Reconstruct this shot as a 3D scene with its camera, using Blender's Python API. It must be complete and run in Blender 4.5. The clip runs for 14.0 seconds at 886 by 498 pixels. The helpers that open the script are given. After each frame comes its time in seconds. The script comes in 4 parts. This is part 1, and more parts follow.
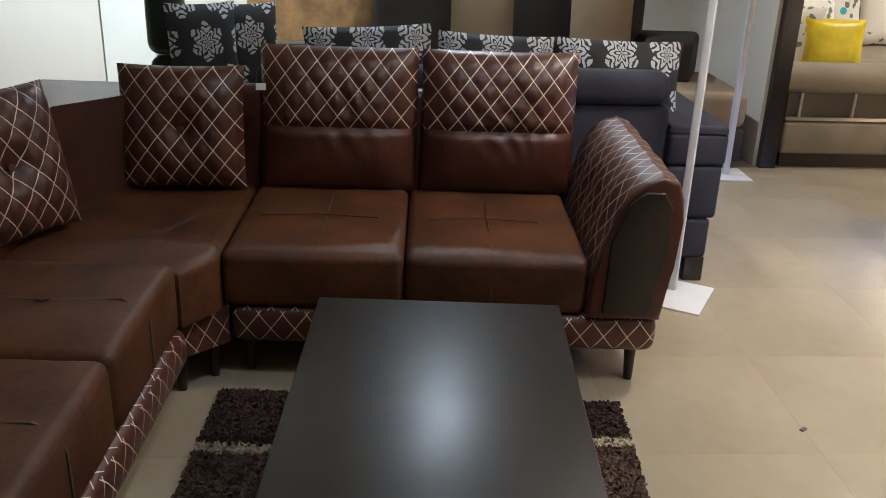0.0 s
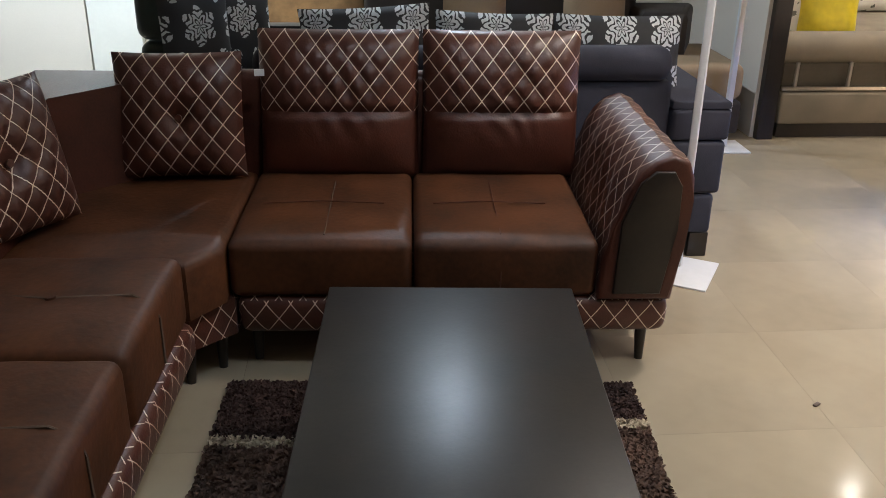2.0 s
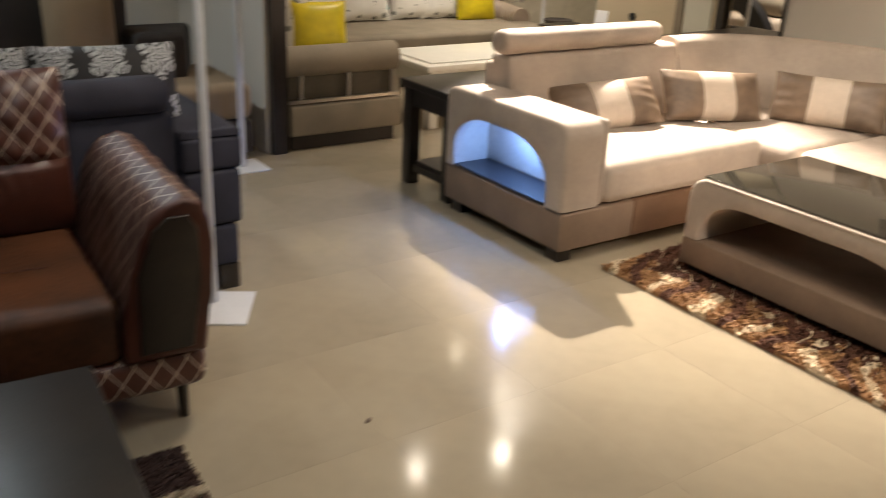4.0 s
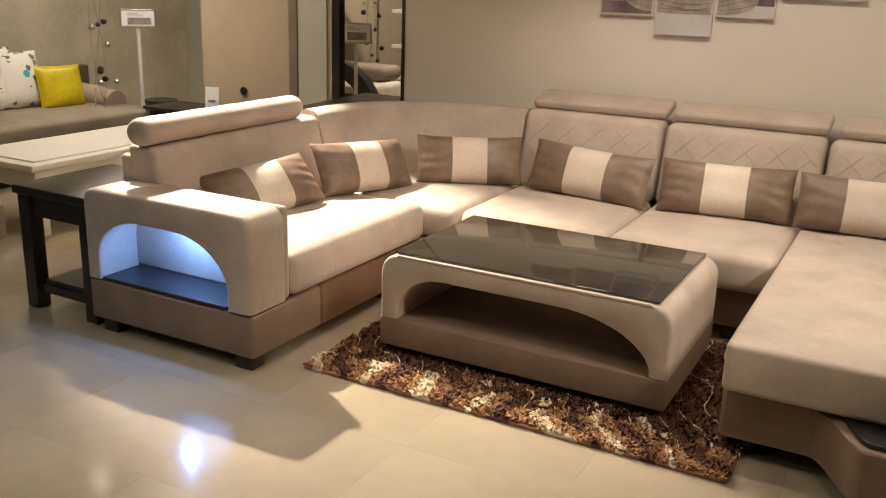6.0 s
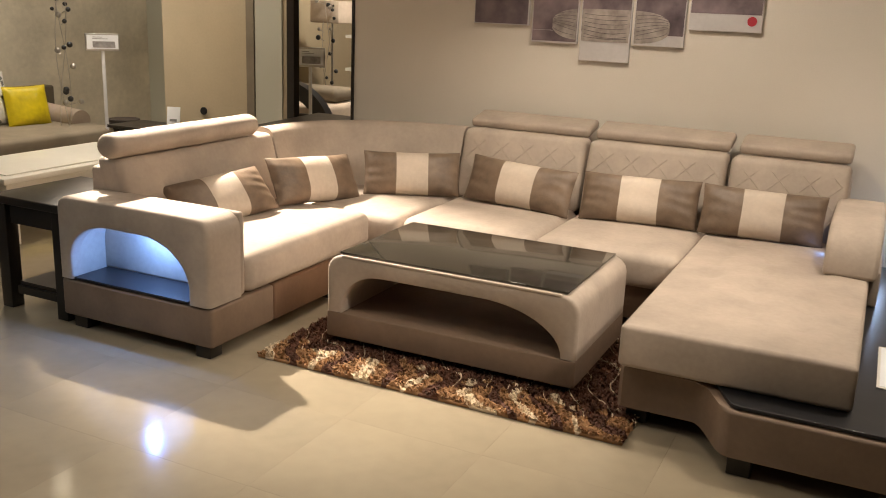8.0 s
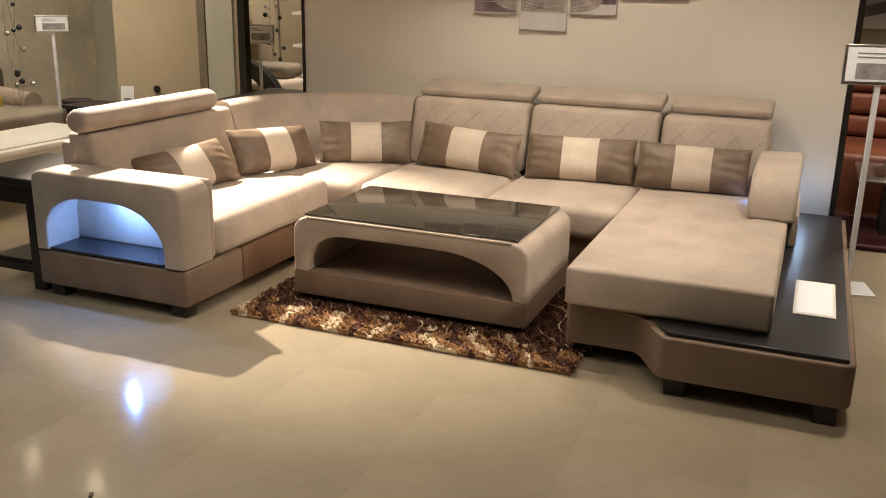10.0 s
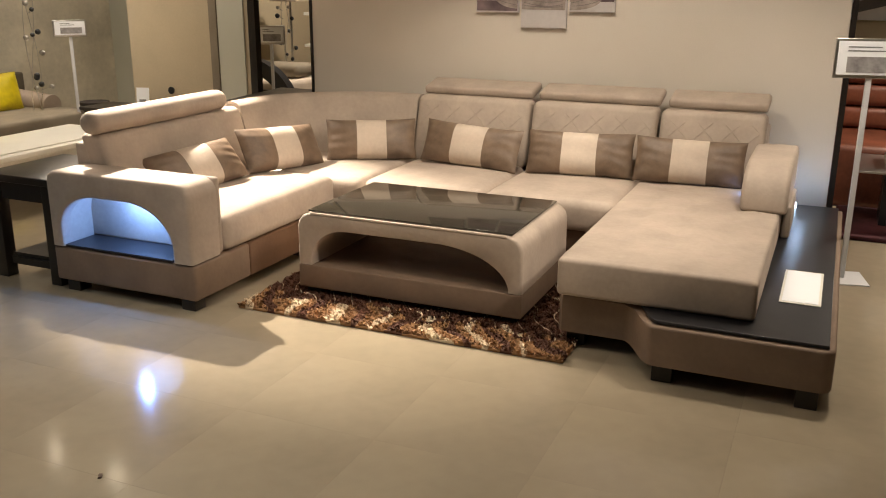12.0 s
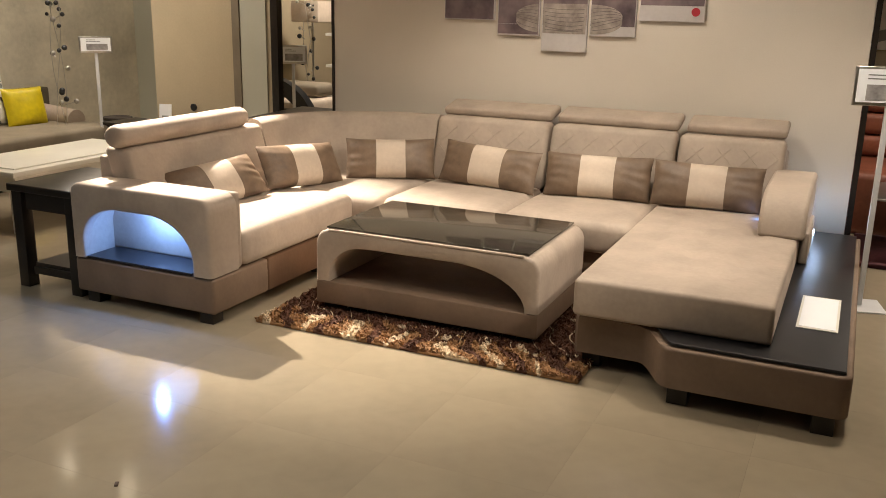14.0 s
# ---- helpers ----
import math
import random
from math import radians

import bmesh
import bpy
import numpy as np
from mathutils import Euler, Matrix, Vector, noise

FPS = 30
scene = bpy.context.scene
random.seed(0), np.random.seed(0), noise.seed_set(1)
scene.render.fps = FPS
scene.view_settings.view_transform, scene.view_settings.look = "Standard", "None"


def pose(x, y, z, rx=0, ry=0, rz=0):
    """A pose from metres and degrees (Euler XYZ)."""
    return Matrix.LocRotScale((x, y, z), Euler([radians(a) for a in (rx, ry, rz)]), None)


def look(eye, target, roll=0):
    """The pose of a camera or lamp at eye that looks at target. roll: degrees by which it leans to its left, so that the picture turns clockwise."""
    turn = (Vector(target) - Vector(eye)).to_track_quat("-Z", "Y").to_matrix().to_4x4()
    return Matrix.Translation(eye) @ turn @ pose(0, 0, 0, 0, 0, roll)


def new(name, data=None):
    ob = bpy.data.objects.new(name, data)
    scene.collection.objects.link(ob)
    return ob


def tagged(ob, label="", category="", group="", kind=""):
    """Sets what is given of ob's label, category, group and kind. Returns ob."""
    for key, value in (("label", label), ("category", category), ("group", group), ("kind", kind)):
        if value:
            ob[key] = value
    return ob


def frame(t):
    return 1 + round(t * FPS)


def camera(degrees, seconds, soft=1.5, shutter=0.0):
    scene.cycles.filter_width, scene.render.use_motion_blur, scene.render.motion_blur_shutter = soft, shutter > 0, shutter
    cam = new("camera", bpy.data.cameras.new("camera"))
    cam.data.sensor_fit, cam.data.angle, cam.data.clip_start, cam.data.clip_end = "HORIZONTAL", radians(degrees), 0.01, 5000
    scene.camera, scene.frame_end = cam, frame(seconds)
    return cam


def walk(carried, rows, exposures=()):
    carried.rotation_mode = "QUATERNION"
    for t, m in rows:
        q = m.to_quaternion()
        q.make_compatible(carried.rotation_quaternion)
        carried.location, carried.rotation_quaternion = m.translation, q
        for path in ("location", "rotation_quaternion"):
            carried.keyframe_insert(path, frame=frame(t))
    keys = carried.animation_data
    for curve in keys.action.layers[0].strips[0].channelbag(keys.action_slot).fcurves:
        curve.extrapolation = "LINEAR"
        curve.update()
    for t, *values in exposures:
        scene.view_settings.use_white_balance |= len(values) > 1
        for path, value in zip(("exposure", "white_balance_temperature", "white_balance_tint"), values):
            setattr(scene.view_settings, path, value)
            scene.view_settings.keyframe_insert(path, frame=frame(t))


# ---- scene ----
cam = camera(52.3, 14.0, soft=0.9, shutter=0.5)
PATH = [
    (0, (-0.041, 0.084, 1.493), (0.096, 1.934, 0.745), 2.1),
    (0.5, (-0.024, 0.099, 1.492), (0.121, 1.942, 0.728), 1.6),
    (1, (-0.011, 0.104, 1.487), (0.135, 1.941, 0.71), 1.2),
    (1.5, (-0.04, 0.108, 1.486), (0.112, 1.94, 0.699), 0.9),
    (2, (-0.102, 0.128, 1.507), (0.062, 1.955, 0.709), 0.9),
    (2.5, (-0.131, 0.158, 1.515), (0.166, 1.966, 0.714), 1.4),
    (3, (-0.123, 0.164, 1.524), (0.412, 1.919, 0.729), 2.0),
    (3.5, (-0.065, 0.195, 1.537), (0.758, 1.842, 0.757), 2.7),
    (4, (0.034, 0.299, 1.529), (1.11, 1.81, 0.783), 2.8),
    (4.2, (0.142, 0.367, 1.54), (1.29, 1.831, 0.805), 2.2),
    (6.3, (0.009, 0.861, 1.501), (1.72, 1.73, 0.938), 2.1),
    (6.5, (-0.037, 0.835, 1.521), (1.673, 1.711, 0.965), 2.2),
    (7, (-0.157, 0.661, 1.526), (1.548, 1.564, 0.999), 1.9),
    (7.5, (-0.254, 0.565, 1.553), (1.468, 1.434, 1.027), 2.2),
    (8, (-0.304, 0.539, 1.545), (1.439, 1.368, 1.022), 2.4),
    (8.5, (-0.407, 0.535, 1.538), (1.358, 1.309, 1.003), 2.3),
    (9, (-0.512, 0.532, 1.533), (1.264, 1.266, 0.978), 2.1),
    (11.5, (-0.677, 0.288, 1.553), (1.09, 1.019, 0.968), 0.3),
    (12, (-0.704, 0.286, 1.563), (1.053, 1.047, 0.987), 0.3),
    (12.5, (-0.724, 0.283, 1.559), (1.028, 1.076, 1.008), 0.3),
    (13, (-0.739, 0.285, 1.556), (1.012, 1.089, 1.018), 0.7),
    (13.5, (-0.741, 0.284, 1.555), (1.013, 1.086, 1.024), 1.0),
    (14, (-0.735, 0.286, 1.55), (1.022, 1.083, 1.022), 1.2),
]
EXPOSURES = [(0, 1.0, 5850, 10), (2.2, 1.0, 5800, 10), (3.0, 0.88, 5900, 10), (3.6, 0.50, 6200, 10), (4.2, 0.36, 6400, 10), (6.3, 0.10, 6500, 10), (14, 0.12, 6500, 10)]
walk(cam, [(t, look(eye, target, roll)) for t, eye, target, roll in PATH], EXPOSURES)

# ---- world, lamps ----
world = bpy.data.worlds.new("world")
scene.world = world
world.use_nodes = True
world.node_tree.nodes["Background"].inputs[0].default_value = (0.9, 0.8, 0.65, 1)
world.node_tree.nodes["Background"].inputs[1].default_value = 0.03
CEIL = 2.6
WARM, COOL, BLUE, PALE_BLUE = (1.0, 0.87, 0.72), (0.86, 0.96, 1.0), (0.17, 0.38, 1.0), (0.5, 0.68, 1.0)


def lamp(name, kind, place, target, power, color, size=0.06, cone=100, blend=0.6):
    data = bpy.data.lights.new(name, kind)
    data.energy, data.color = power, color
    if kind == "SPOT":
        data.spot_size, data.spot_blend, data.shadow_soft_size = radians(cone), blend, size
    elif kind == "AREA":
        data.shape, data.size = "DISK", size
    else:
        data.shadow_soft_size = size
    ob = new(name, data)
    ob.matrix_basis = look(place, target)
    return ob


# name, place in plan, aim, power, colour, cone
KEY_AND_FILL = [
    # these three are inferred from reflections and a cast shadow
    ((3.94, 4.86), (3.30, 3.20), 2050, WARM, 46),
    ((3.24, 5.00), (3.2, 4.9), 60, WARM, 110),
    ((0.40, 5.40), (0.4, 5.0), 75, COOL, 130),
    # unseen fill lamps, added to brighten sofas, walls and floor
    ((3.52, 2.25), (3.6, 2.6), 86, WARM, 115),
    ((4.00, 1.75), (4.9, 1.1), 102, WARM, 125),
    ((2.00, 1.20), (2.8, 1.5), 40, WARM, 140),
    ((1.55, 2.80), (1.15, 2.3), 110, WARM, 105),
    # set so that its reflection lies on the wooden table
    ((0.27, 1.68), (0.0, 2.5), 34, COOL, 130),
    # more added fill, for the back areas and the chaise
    ((4.60, 6.40), (4.4, 6.8), 110, WARM, 130),
    ((6.90, 4.60), (7.2, 5.4), 240, WARM, 130),
    ((6.00, -0.60), (6.2, -0.6), 270, WARM, 130),
    ((-1.90, 5.30), (-1.9, 6.4), 330, COOL, 110),
    ((3.50, 0.15), (3.4, 0.2), 150, WARM, 130),
    ((6.10, 6.70), (6.4, 6.9), 50, WARM, 130),
    ((4.50, 5.60), (5.4, 5.4), 80, WARM, 110),
    # inferred from the coffee table's shadow on the sofa base
    ((2.30, -0.80), (3.75, 2.35), 360, WARM, 38),
]

# ---- materials ----


def mat(name, color, rough=0.6, metal=0.0, vary=0.12, grain=40.0, big=3.0, bump=0.15, spec=0.5, second=None, sheen=0.0, island=0.0, coat=0.0):
    """Base colour with broad and fine variation, roughness breakup and a fine bump."""
    m = bpy.data.materials.new(name)
    m.use_nodes = True
    t, b = m.node_tree, m.node_tree.nodes["Principled BSDF"]
    coord = t.nodes.new("ShaderNodeTexCoord")
    n1, n2 = t.nodes.new("ShaderNodeTexNoise"), t.nodes.new("ShaderNodeTexNoise")
    n1.inputs["Scale"].default_value, n2.inputs["Scale"].default_value = big, grain
    n1.inputs["Detail"].default_value, n2.inputs["Detail"].default_value = 4, 3
    for n in (n1, n2):
        t.links.new(coord.outputs["Object"], n.inputs["Vector"])
    mix = t.nodes.new("ShaderNodeMix")
    mix.data_type = "RGBA"
    c2 = second or tuple(max(0.0, c * (1 - 2.5 * vary)) for c in color)
    c1 = tuple(min(1.0, c * (1 + vary)) for c in color)
    mix.inputs[6].default_value, mix.inputs[7].default_value = (*c1, 1), (*c2, 1)
    add = t.nodes.new("ShaderNodeMath")
    add.operation = "MULTIPLY_ADD"
    t.links.new(n2.outputs[0], add.inputs[0])
    add.inputs[1].default_value = 0.35
    t.links.new(n1.outputs[0], add.inputs[2])
    ramp = t.nodes.new("ShaderNodeMapRange")
    ramp.inputs[1].default_value, ramp.inputs[2].default_value = 0.4, 0.95
    t.links.new(add.outputs[0], ramp.inputs[0])
    last = ramp.outputs[0]
    if island:
        geo = t.nodes.new("ShaderNodeNewGeometry")
        ma = t.nodes.new("ShaderNodeMath")
        ma.operation = "MULTIPLY_ADD"
        t.links.new(geo.outputs["Random Per Island"], ma.inputs[0])
        ma.inputs[1].default_value = island
        t.links.new(last, ma.inputs[2])
        last = ma.outputs[0]
    t.links.new(last, mix.inputs[0])
    t.links.new(mix.outputs[2], b.inputs["Base Color"])
    rr = t.nodes.new("ShaderNodeMapRange")
    rr.inputs[3].default_value, rr.inputs[4].default_value = max(0.02, rough * 0.85), min(1, rough * 1.15)
    t.links.new(n1.outputs[0], rr.inputs[0])
    t.links.new(rr.outputs[0], b.inputs["Roughness"])
    b.inputs["Metallic"].default_value = metal
    b.inputs["Specular IOR Level"].default_value = spec
    if sheen:
        b.inputs["Sheen Weight"].default_value = sheen
        b.inputs["Sheen Roughness"].default_value = 0.4
        b.inputs["Sheen Tint"].default_value = (*c1, 1)
    if coat:
        b.inputs["Coat Weight"].default_value, b.inputs["Coat Roughness"].default_value = coat, 0.1
    if bump:
        bp = t.nodes.new("ShaderNodeBump")
        bp.inputs["Strength"].default_value, bp.inputs["Distance"].default_value = bump, 0.004
        t.links.new(n2.outputs[0], bp.inputs["Height"])
        t.links.new(bp.outputs[0], b.inputs["Normal"])
    return m


def mnode(t, op, a, b=None, c=None):
    n = t.nodes.new("ShaderNodeMath")
    n.operation = op
    for i, v in enumerate((a, b, c)):
        if v is None:
            continue
        if isinstance(v, (int, float)):
            n.inputs[i].default_value = v
        else:
            t.links.new(v, n.inputs[i])
    return n.outputs[0]


def over(m, mask, color):
    """Lays a second colour over a material where mask is 1."""
    t, b = m.node_tree, m.node_tree.nodes["Principled BSDF"]
    old = b.inputs["Base Color"].links[0].from_socket
    mix = t.nodes.new("ShaderNodeMix")
    mix.data_type = "RGBA"
    t.links.new(mask, mix.inputs[0])
    t.links.new(old, mix.inputs[6])
    mix.inputs[7].default_value = (*color, 1)
    t.links.new(mix.outputs[2], b.inputs["Base Color"])
    return m


def uv_axes(m):
    t = m.node_tree
    uv = t.nodes.new("ShaderNodeUVMap")
    sep = t.nodes.new("ShaderNodeSeparateXYZ")
    t.links.new(uv.outputs[0], sep.inputs[0])
    return t, sep.outputs[0], sep.outputs[1]


def stitched(name, color, thread, pitch, width=0.05, **kw):
    """Leather with a diamond grid of thread; the UVs are metres."""
    m = mat(name, color, **kw)
    t, u, v = uv_axes(m)
    lines = []
    for s in (1, -1):
        a = mnode(t, "MULTIPLY", mnode(t, "MULTIPLY_ADD", v, 0.8 * s, u), 1 / pitch)
        f = mnode(t, "ABSOLUTE", mnode(t, "SUBTRACT", mnode(t, "FRACT", a), 0.5))
        lines.append(mnode(t, "GREATER_THAN", f, 0.5 - width))
    return over(m, mnode(t, "MAXIMUM", *lines), thread)


def damask(name, color, print_color, pitch=0.2):
    """Cloth with rows of scrolled medallions; the UVs are metres."""
    m = mat(name, color, rough=0.7, bump=0.2, grain=300, big=6)
    t, u, v = uv_axes(m)
    row = mnode(t, "FLOOR", mnode(t, "MULTIPLY", v, 1 / pitch))
    shift = mnode(t, "MULTIPLY", mnode(t, "FRACT", mnode(t, "MULTIPLY", row, 0.5)), 1.0)
    a = mnode(t, "SUBTRACT", mnode(t, "FRACT", mnode(t, "MULTIPLY_ADD", u, 1 / pitch, shift)), 0.5)
    b = mnode(t, "SUBTRACT", mnode(t, "FRACT", mnode(t, "MULTIPLY", v, 1 / pitch)), 0.5)
    b = mnode(t, "MULTIPLY", b, 0.85)
    nz = t.nodes.new("ShaderNodeTexNoise")
    nz.inputs["Scale"].default_value = 38
    uvn = t.nodes.new("ShaderNodeUVMap")
    t.links.new(uvn.outputs[0], nz.inputs["Vector"])
    r = mnode(t, "SQRT", mnode(t, "ADD", mnode(t, "MULTIPLY", a, a), mnode(t, "MULTIPLY", b, b)))
    r = mnode(t, "ADD", r, mnode(t, "MULTIPLY", mnode(t, "SUBTRACT", nz.outputs[0], 0.5), 0.16))
    th = mnode(t, "ARCTAN2", a, b)
    petal = mnode(t, "MULTIPLY_ADD", mnode(t, "ABSOLUTE", mnode(t, "COSINE", mnode(t, "MULTIPLY", th, 3.0))), 0.14, 0.26)
    inside = mnode(t, "LESS_THAN", r, petal)
    wave = mnode(t, "SINE", mnode(t, "ADD", mnode(t, "MULTIPLY", r, 50.0), mnode(t, "MULTIPLY", mnode(t, "COSINE", mnode(t, "MULTIPLY", th, 6.0)), 2.8)))
    mask = mnode(t, "MULTIPLY", inside, mnode(t, "GREATER_THAN", wave, -0.35))
    return over(m, mask, print_color)


def floral(name):
    m = mat(name, (0.78, 0.77, 0.72), rough=0.8, vary=0.04, bump=0.1)
    t = m.node_tree
    coord = t.nodes.new("ShaderNodeTexCoord")
    v = t.nodes.new("ShaderNodeTexVoronoi")
    v.inputs["Scale"].default_value = 13
    t.links.new(coord.outputs["Object"], v.inputs["Vector"])
    n = t.nodes.new("ShaderNodeTexNoise")
    n.inputs["Scale"].default_value = 40
    t.links.new(coord.outputs["Object"], n.inputs["Vector"])
    d = mnode(t, "ADD", v.outputs["Distance"], mnode(t, "MULTIPLY", n.outputs[0], 0.45))
    over(m, mnode(t, "LESS_THAN", d, 0.53), (0.16, 0.17, 0.15))
    v2 = t.nodes.new("ShaderNodeTexVoronoi")
    v2.inputs["Scale"].default_value = 4.2
    t.links.new(coord.outputs["Object"], v2.inputs["Vector"])
    return over(m, mnode(t, "LESS_THAN", v2.outputs["Distance"], 0.16), (0.03, 0.42, 0.45))


def emitter(name, color, strength):
    m = bpy.data.materials.new(name)
    m.use_nodes = True
    b = m.node_tree.nodes["Principled BSDF"]
    b.inputs["Base Color"].default_value = (*color, 1)
    b.inputs["Emission Color"].default_value = (*color, 1)
    b.inputs["Emission Strength"].default_value = strength
    return m


VELVET = dict(rough=0.7, vary=0.085, grain=45, big=5, bump=0.25, sheen=0.4)
M_TAUPE = mat("taupe_velvet", (0.42, 0.345, 0.28), **VELVET)
M_TAUPE_DARK = mat("brown_velvet", (0.16, 0.088, 0.048), **VELVET)
M_TAUPE_MID = mat("mid_brown_velvet", (0.20, 0.136, 0.092), **VELVET)
M_SATIN = mat("dark_taupe_satin_velvet", (0.175, 0.12, 0.080), rough=0.5, vary=0.16, grain=40, big=9, bump=0.3, sheen=0.5)
M_TAUPE_LIGHT = mat("light_velvet", (0.55, 0.46, 0.37), **VELVET)
M_SEAM = mat("dark_seam", (0.10, 0.07, 0.05), rough=0.9)
M_LEATHER = mat("brown_leather", (0.082, 0.022, 0.012), rough=0.42, vary=0.25, grain=160, big=4, bump=0.25)
M_LEATHER2 = mat("brown_suede", (0.086, 0.030, 0.011), rough=0.56, vary=0.28, grain=60, big=5, bump=0.3, spec=0.32)
M_QUILT = stitched("quilted_leather", (0.074, 0.022, 0.013), (0.62, 0.5, 0.4), 0.070, 0.026, rough=0.42, vary=0.2, grain=160, big=4, bump=0.25)
M_BLACKWOOD = mat("dark_wood", (0.018, 0.013, 0.010), rough=0.32, vary=0.25, grain=60, big=8, bump=0.08)
M_TABLE = mat("espresso_wood", (0.016, 0.012, 0.009), rough=0.34, vary=0.2, grain=80, big=6, bump=0.05)
M_NAVY = mat("navy_cloth", (0.022, 0.022, 0.036), rough=0.85, vary=0.15, grain=260, big=6, bump=0.3)
M_GLASS = mat("black_glass", (0.032, 0.028, 0.021), rough=0.07, vary=0.1, bump=0, spec=0.8)
M_BLACKGLOSS = mat("black_gloss", (0.014, 0.014, 0.016), rough=0.34, vary=0.1, bump=0.02)
M_WALL = mat("cream_wall_paint", (0.67, 0.61, 0.53), rough=0.85, vary=0.03, grain=120, big=1.2, bump=0.06)
M_WALL_GREEN = mat("pale_green_paint", (0.52, 0.52, 0.44), rough=0.8, vary=0.04, grain=120, big=1.2, bump=0.06)
M_WALL_TAN = mat("tan_wall_panel", (0.50, 0.42, 0.29), rough=0.7, vary=0.05, grain=80, big=2, bump=0.05)
M_STONE = mat("stone_wall_cover", (0.60, 0.55, 0.44), rough=0.8, vary=0.12, grain=25, big=2.5, bump=0.4)
M_WHITE = mat("white_lacquer", (0.75, 0.73, 0.66), rough=0.3, vary=0.03, bump=0)
M_CEIL = mat("white_ceiling_paint", (0.75, 0.72, 0.66), rough=0.9, vary=0.03)
M_GROUT = mat("grout", (0.27, 0.222, 0.155), rough=0.3)
M_TILE = mat("cream_polished_tile", (0.325, 0.27, 0.19), rough=0.12, vary=0.06, grain=14, big=1.6, bump=0.0, spec=0.5)
M_METAL = mat("brushed_steel", (0.55, 0.53, 0.5), rough=0.3, metal=1, vary=0.08, bump=0.03)
M_WHITEMETAL = mat("white_painted_steel", (0.62, 0.62, 0.63), rough=0.45, vary=0.05, bump=0.03)
M_YELLOW = mat("yellow_satin", (0.62, 0.50, 0.008), rough=0.38, vary=0.12, grain=30, big=8, bump=0.1, sheen=0.3)
M_OLIVE = mat("olive_grey_cloth", (0.24, 0.20, 0.145), rough=0.8, vary=0.1, grain=200, big=4, bump=0.2)
M_OLIVE_DARK = mat("dark_olive_cloth", (0.10, 0.082, 0.055), rough=0.85, vary=0.15)
M_TAN = mat("tan_cloth", (0.30, 0.215, 0.13), rough=0.85, vary=0.1, grain=220, bump=0.2)
M_DARKBROWN = mat("dark_brown_cloth", (0.030, 0.021, 0.016), rough=0.8, vary=0.15, grain=200, bump=0.2)
M_DAMASK = damask("black_damask_cloth", (0.016, 0.015, 0.016), (0.48, 0.49, 0.50), 0.19)
M_FLORAL = floral("floral_print_cloth")
M_GREENBLACK = mat("dark_green_leather", (0.016, 0.026, 0.020), rough=0.45, vary=0.2)
M_WOOD = mat("honey_wood", (0.30, 0.16, 0.06), rough=0.5, vary=0.25, grain=30, big=6)
M_RED = mat("red_brown_leather", (0.20, 0.060, 0.030), rough=0.45, vary=0.2)
M_PLUM = mat("plum_shag", (0.09, 0.02, 0.028), rough=0.9, vary=0.3)
M_PAPER = mat("white_paper", (0.85, 0.87, 0.9), rough=0.6, vary=0.01, bump=0)
M_INK = mat("grey_ink", (0.25, 0.25, 0.26), rough=0.8)
M_SILVERPRINT = mat("grey_photo_print", (0.36, 0.34, 0.34), rough=0.5, vary=0.3, big=9)
M_LED = emitter("blue_led", (0.55, 0.75, 1.0), 14)
M_SPOT_WARM = emitter("warm_lamp_face", (1.0, 0.85, 0.62), 45)
M_SPOT_BRIGHT = emitter("bright_lamp_face", (1.0, 0.87, 0.68), 220)
M_SPOT_COOL = emitter("cool_lamp_face", (0.85, 0.94, 1.0), 60)

# ---- mesh helpers ----


def part(name, bm, material, parent=None, label="", smooth=True):
    me = bpy.data.meshes.new(name)
    bmesh.ops.recalc_face_normals(bm, faces=bm.faces)
    if smooth:
        for f in bm.faces:
            f.smooth = True
        for e in bm.edges:
            if len(e.link_faces) == 2 and e.calc_face_angle(0) > radians(38):
                e.smooth = False
    bm.to_mesh(me)
    bm.free()
    me.materials.append(material)
    ob = new(name, me)
    if parent:
        ob.parent = parent
    if label:
        ob["label"] = label
    return ob


def area(sx, sy, sz, x, y, turn=0.0, pivot=0.0):
    """The lay of one furnished area: its sizes along x, y and z, its turn about (0, pivot) and its shift."""
    return Matrix.Translation((x, y + pivot, 0)) @ Matrix.Rotation(radians(turn), 4, "Z") @ Matrix.Diagonal((sx, sy, sz, 1)) @ Matrix.Translation((0, -pivot, 0))


HALL = area(1, 1, 1, 0, 0)
GREY = area(1.011, 1.0315, 1.0, -0.016, -0.083)
BROWN = area(1.065, 1.063, 1.09, -0.0105, 0.096, -2.8, 2.5)
NAVY = area(1, 1, 1.04, 0.035, 0.045)
DAYBED = area(0.97, 0.95, 0.96, -0.04, 0.17)
FAR = area(0.97, 0.948, 0.948, -0.05, 0.088)
lay = HALL


def thing(name, label, category, group="", kind="", at=(0, 0, 0), turn=0):
    e = new(name)
    e.matrix_basis = lay @ pose(*at, 0, 0, turn)
    return tagged(e, label, category, group, kind)


def box(x0, x1, y0, y1, z0, z1, r=0.0, seg=3, bm=None):
    bm = bm or bmesh.new()
    v = bmesh.ops.create_cube(bm, size=1)["verts"]
    bmesh.ops.scale(bm, vec=(x1 - x0, y1 - y0, z1 - z0), verts=v)
    bmesh.ops.translate(bm, vec=((x0 + x1) / 2, (y0 + y1) / 2, (z0 + z1) / 2), verts=v)
    if r:
        ed = list({e for q in v for e in q.link_edges})
        bmesh.ops.bevel(bm, geom=ed, offset=min(r, 0.49 * min(x1 - x0, y1 - y0, z1 - z0)), segments=seg, profile=0.5, affect="EDGES")
    return bm


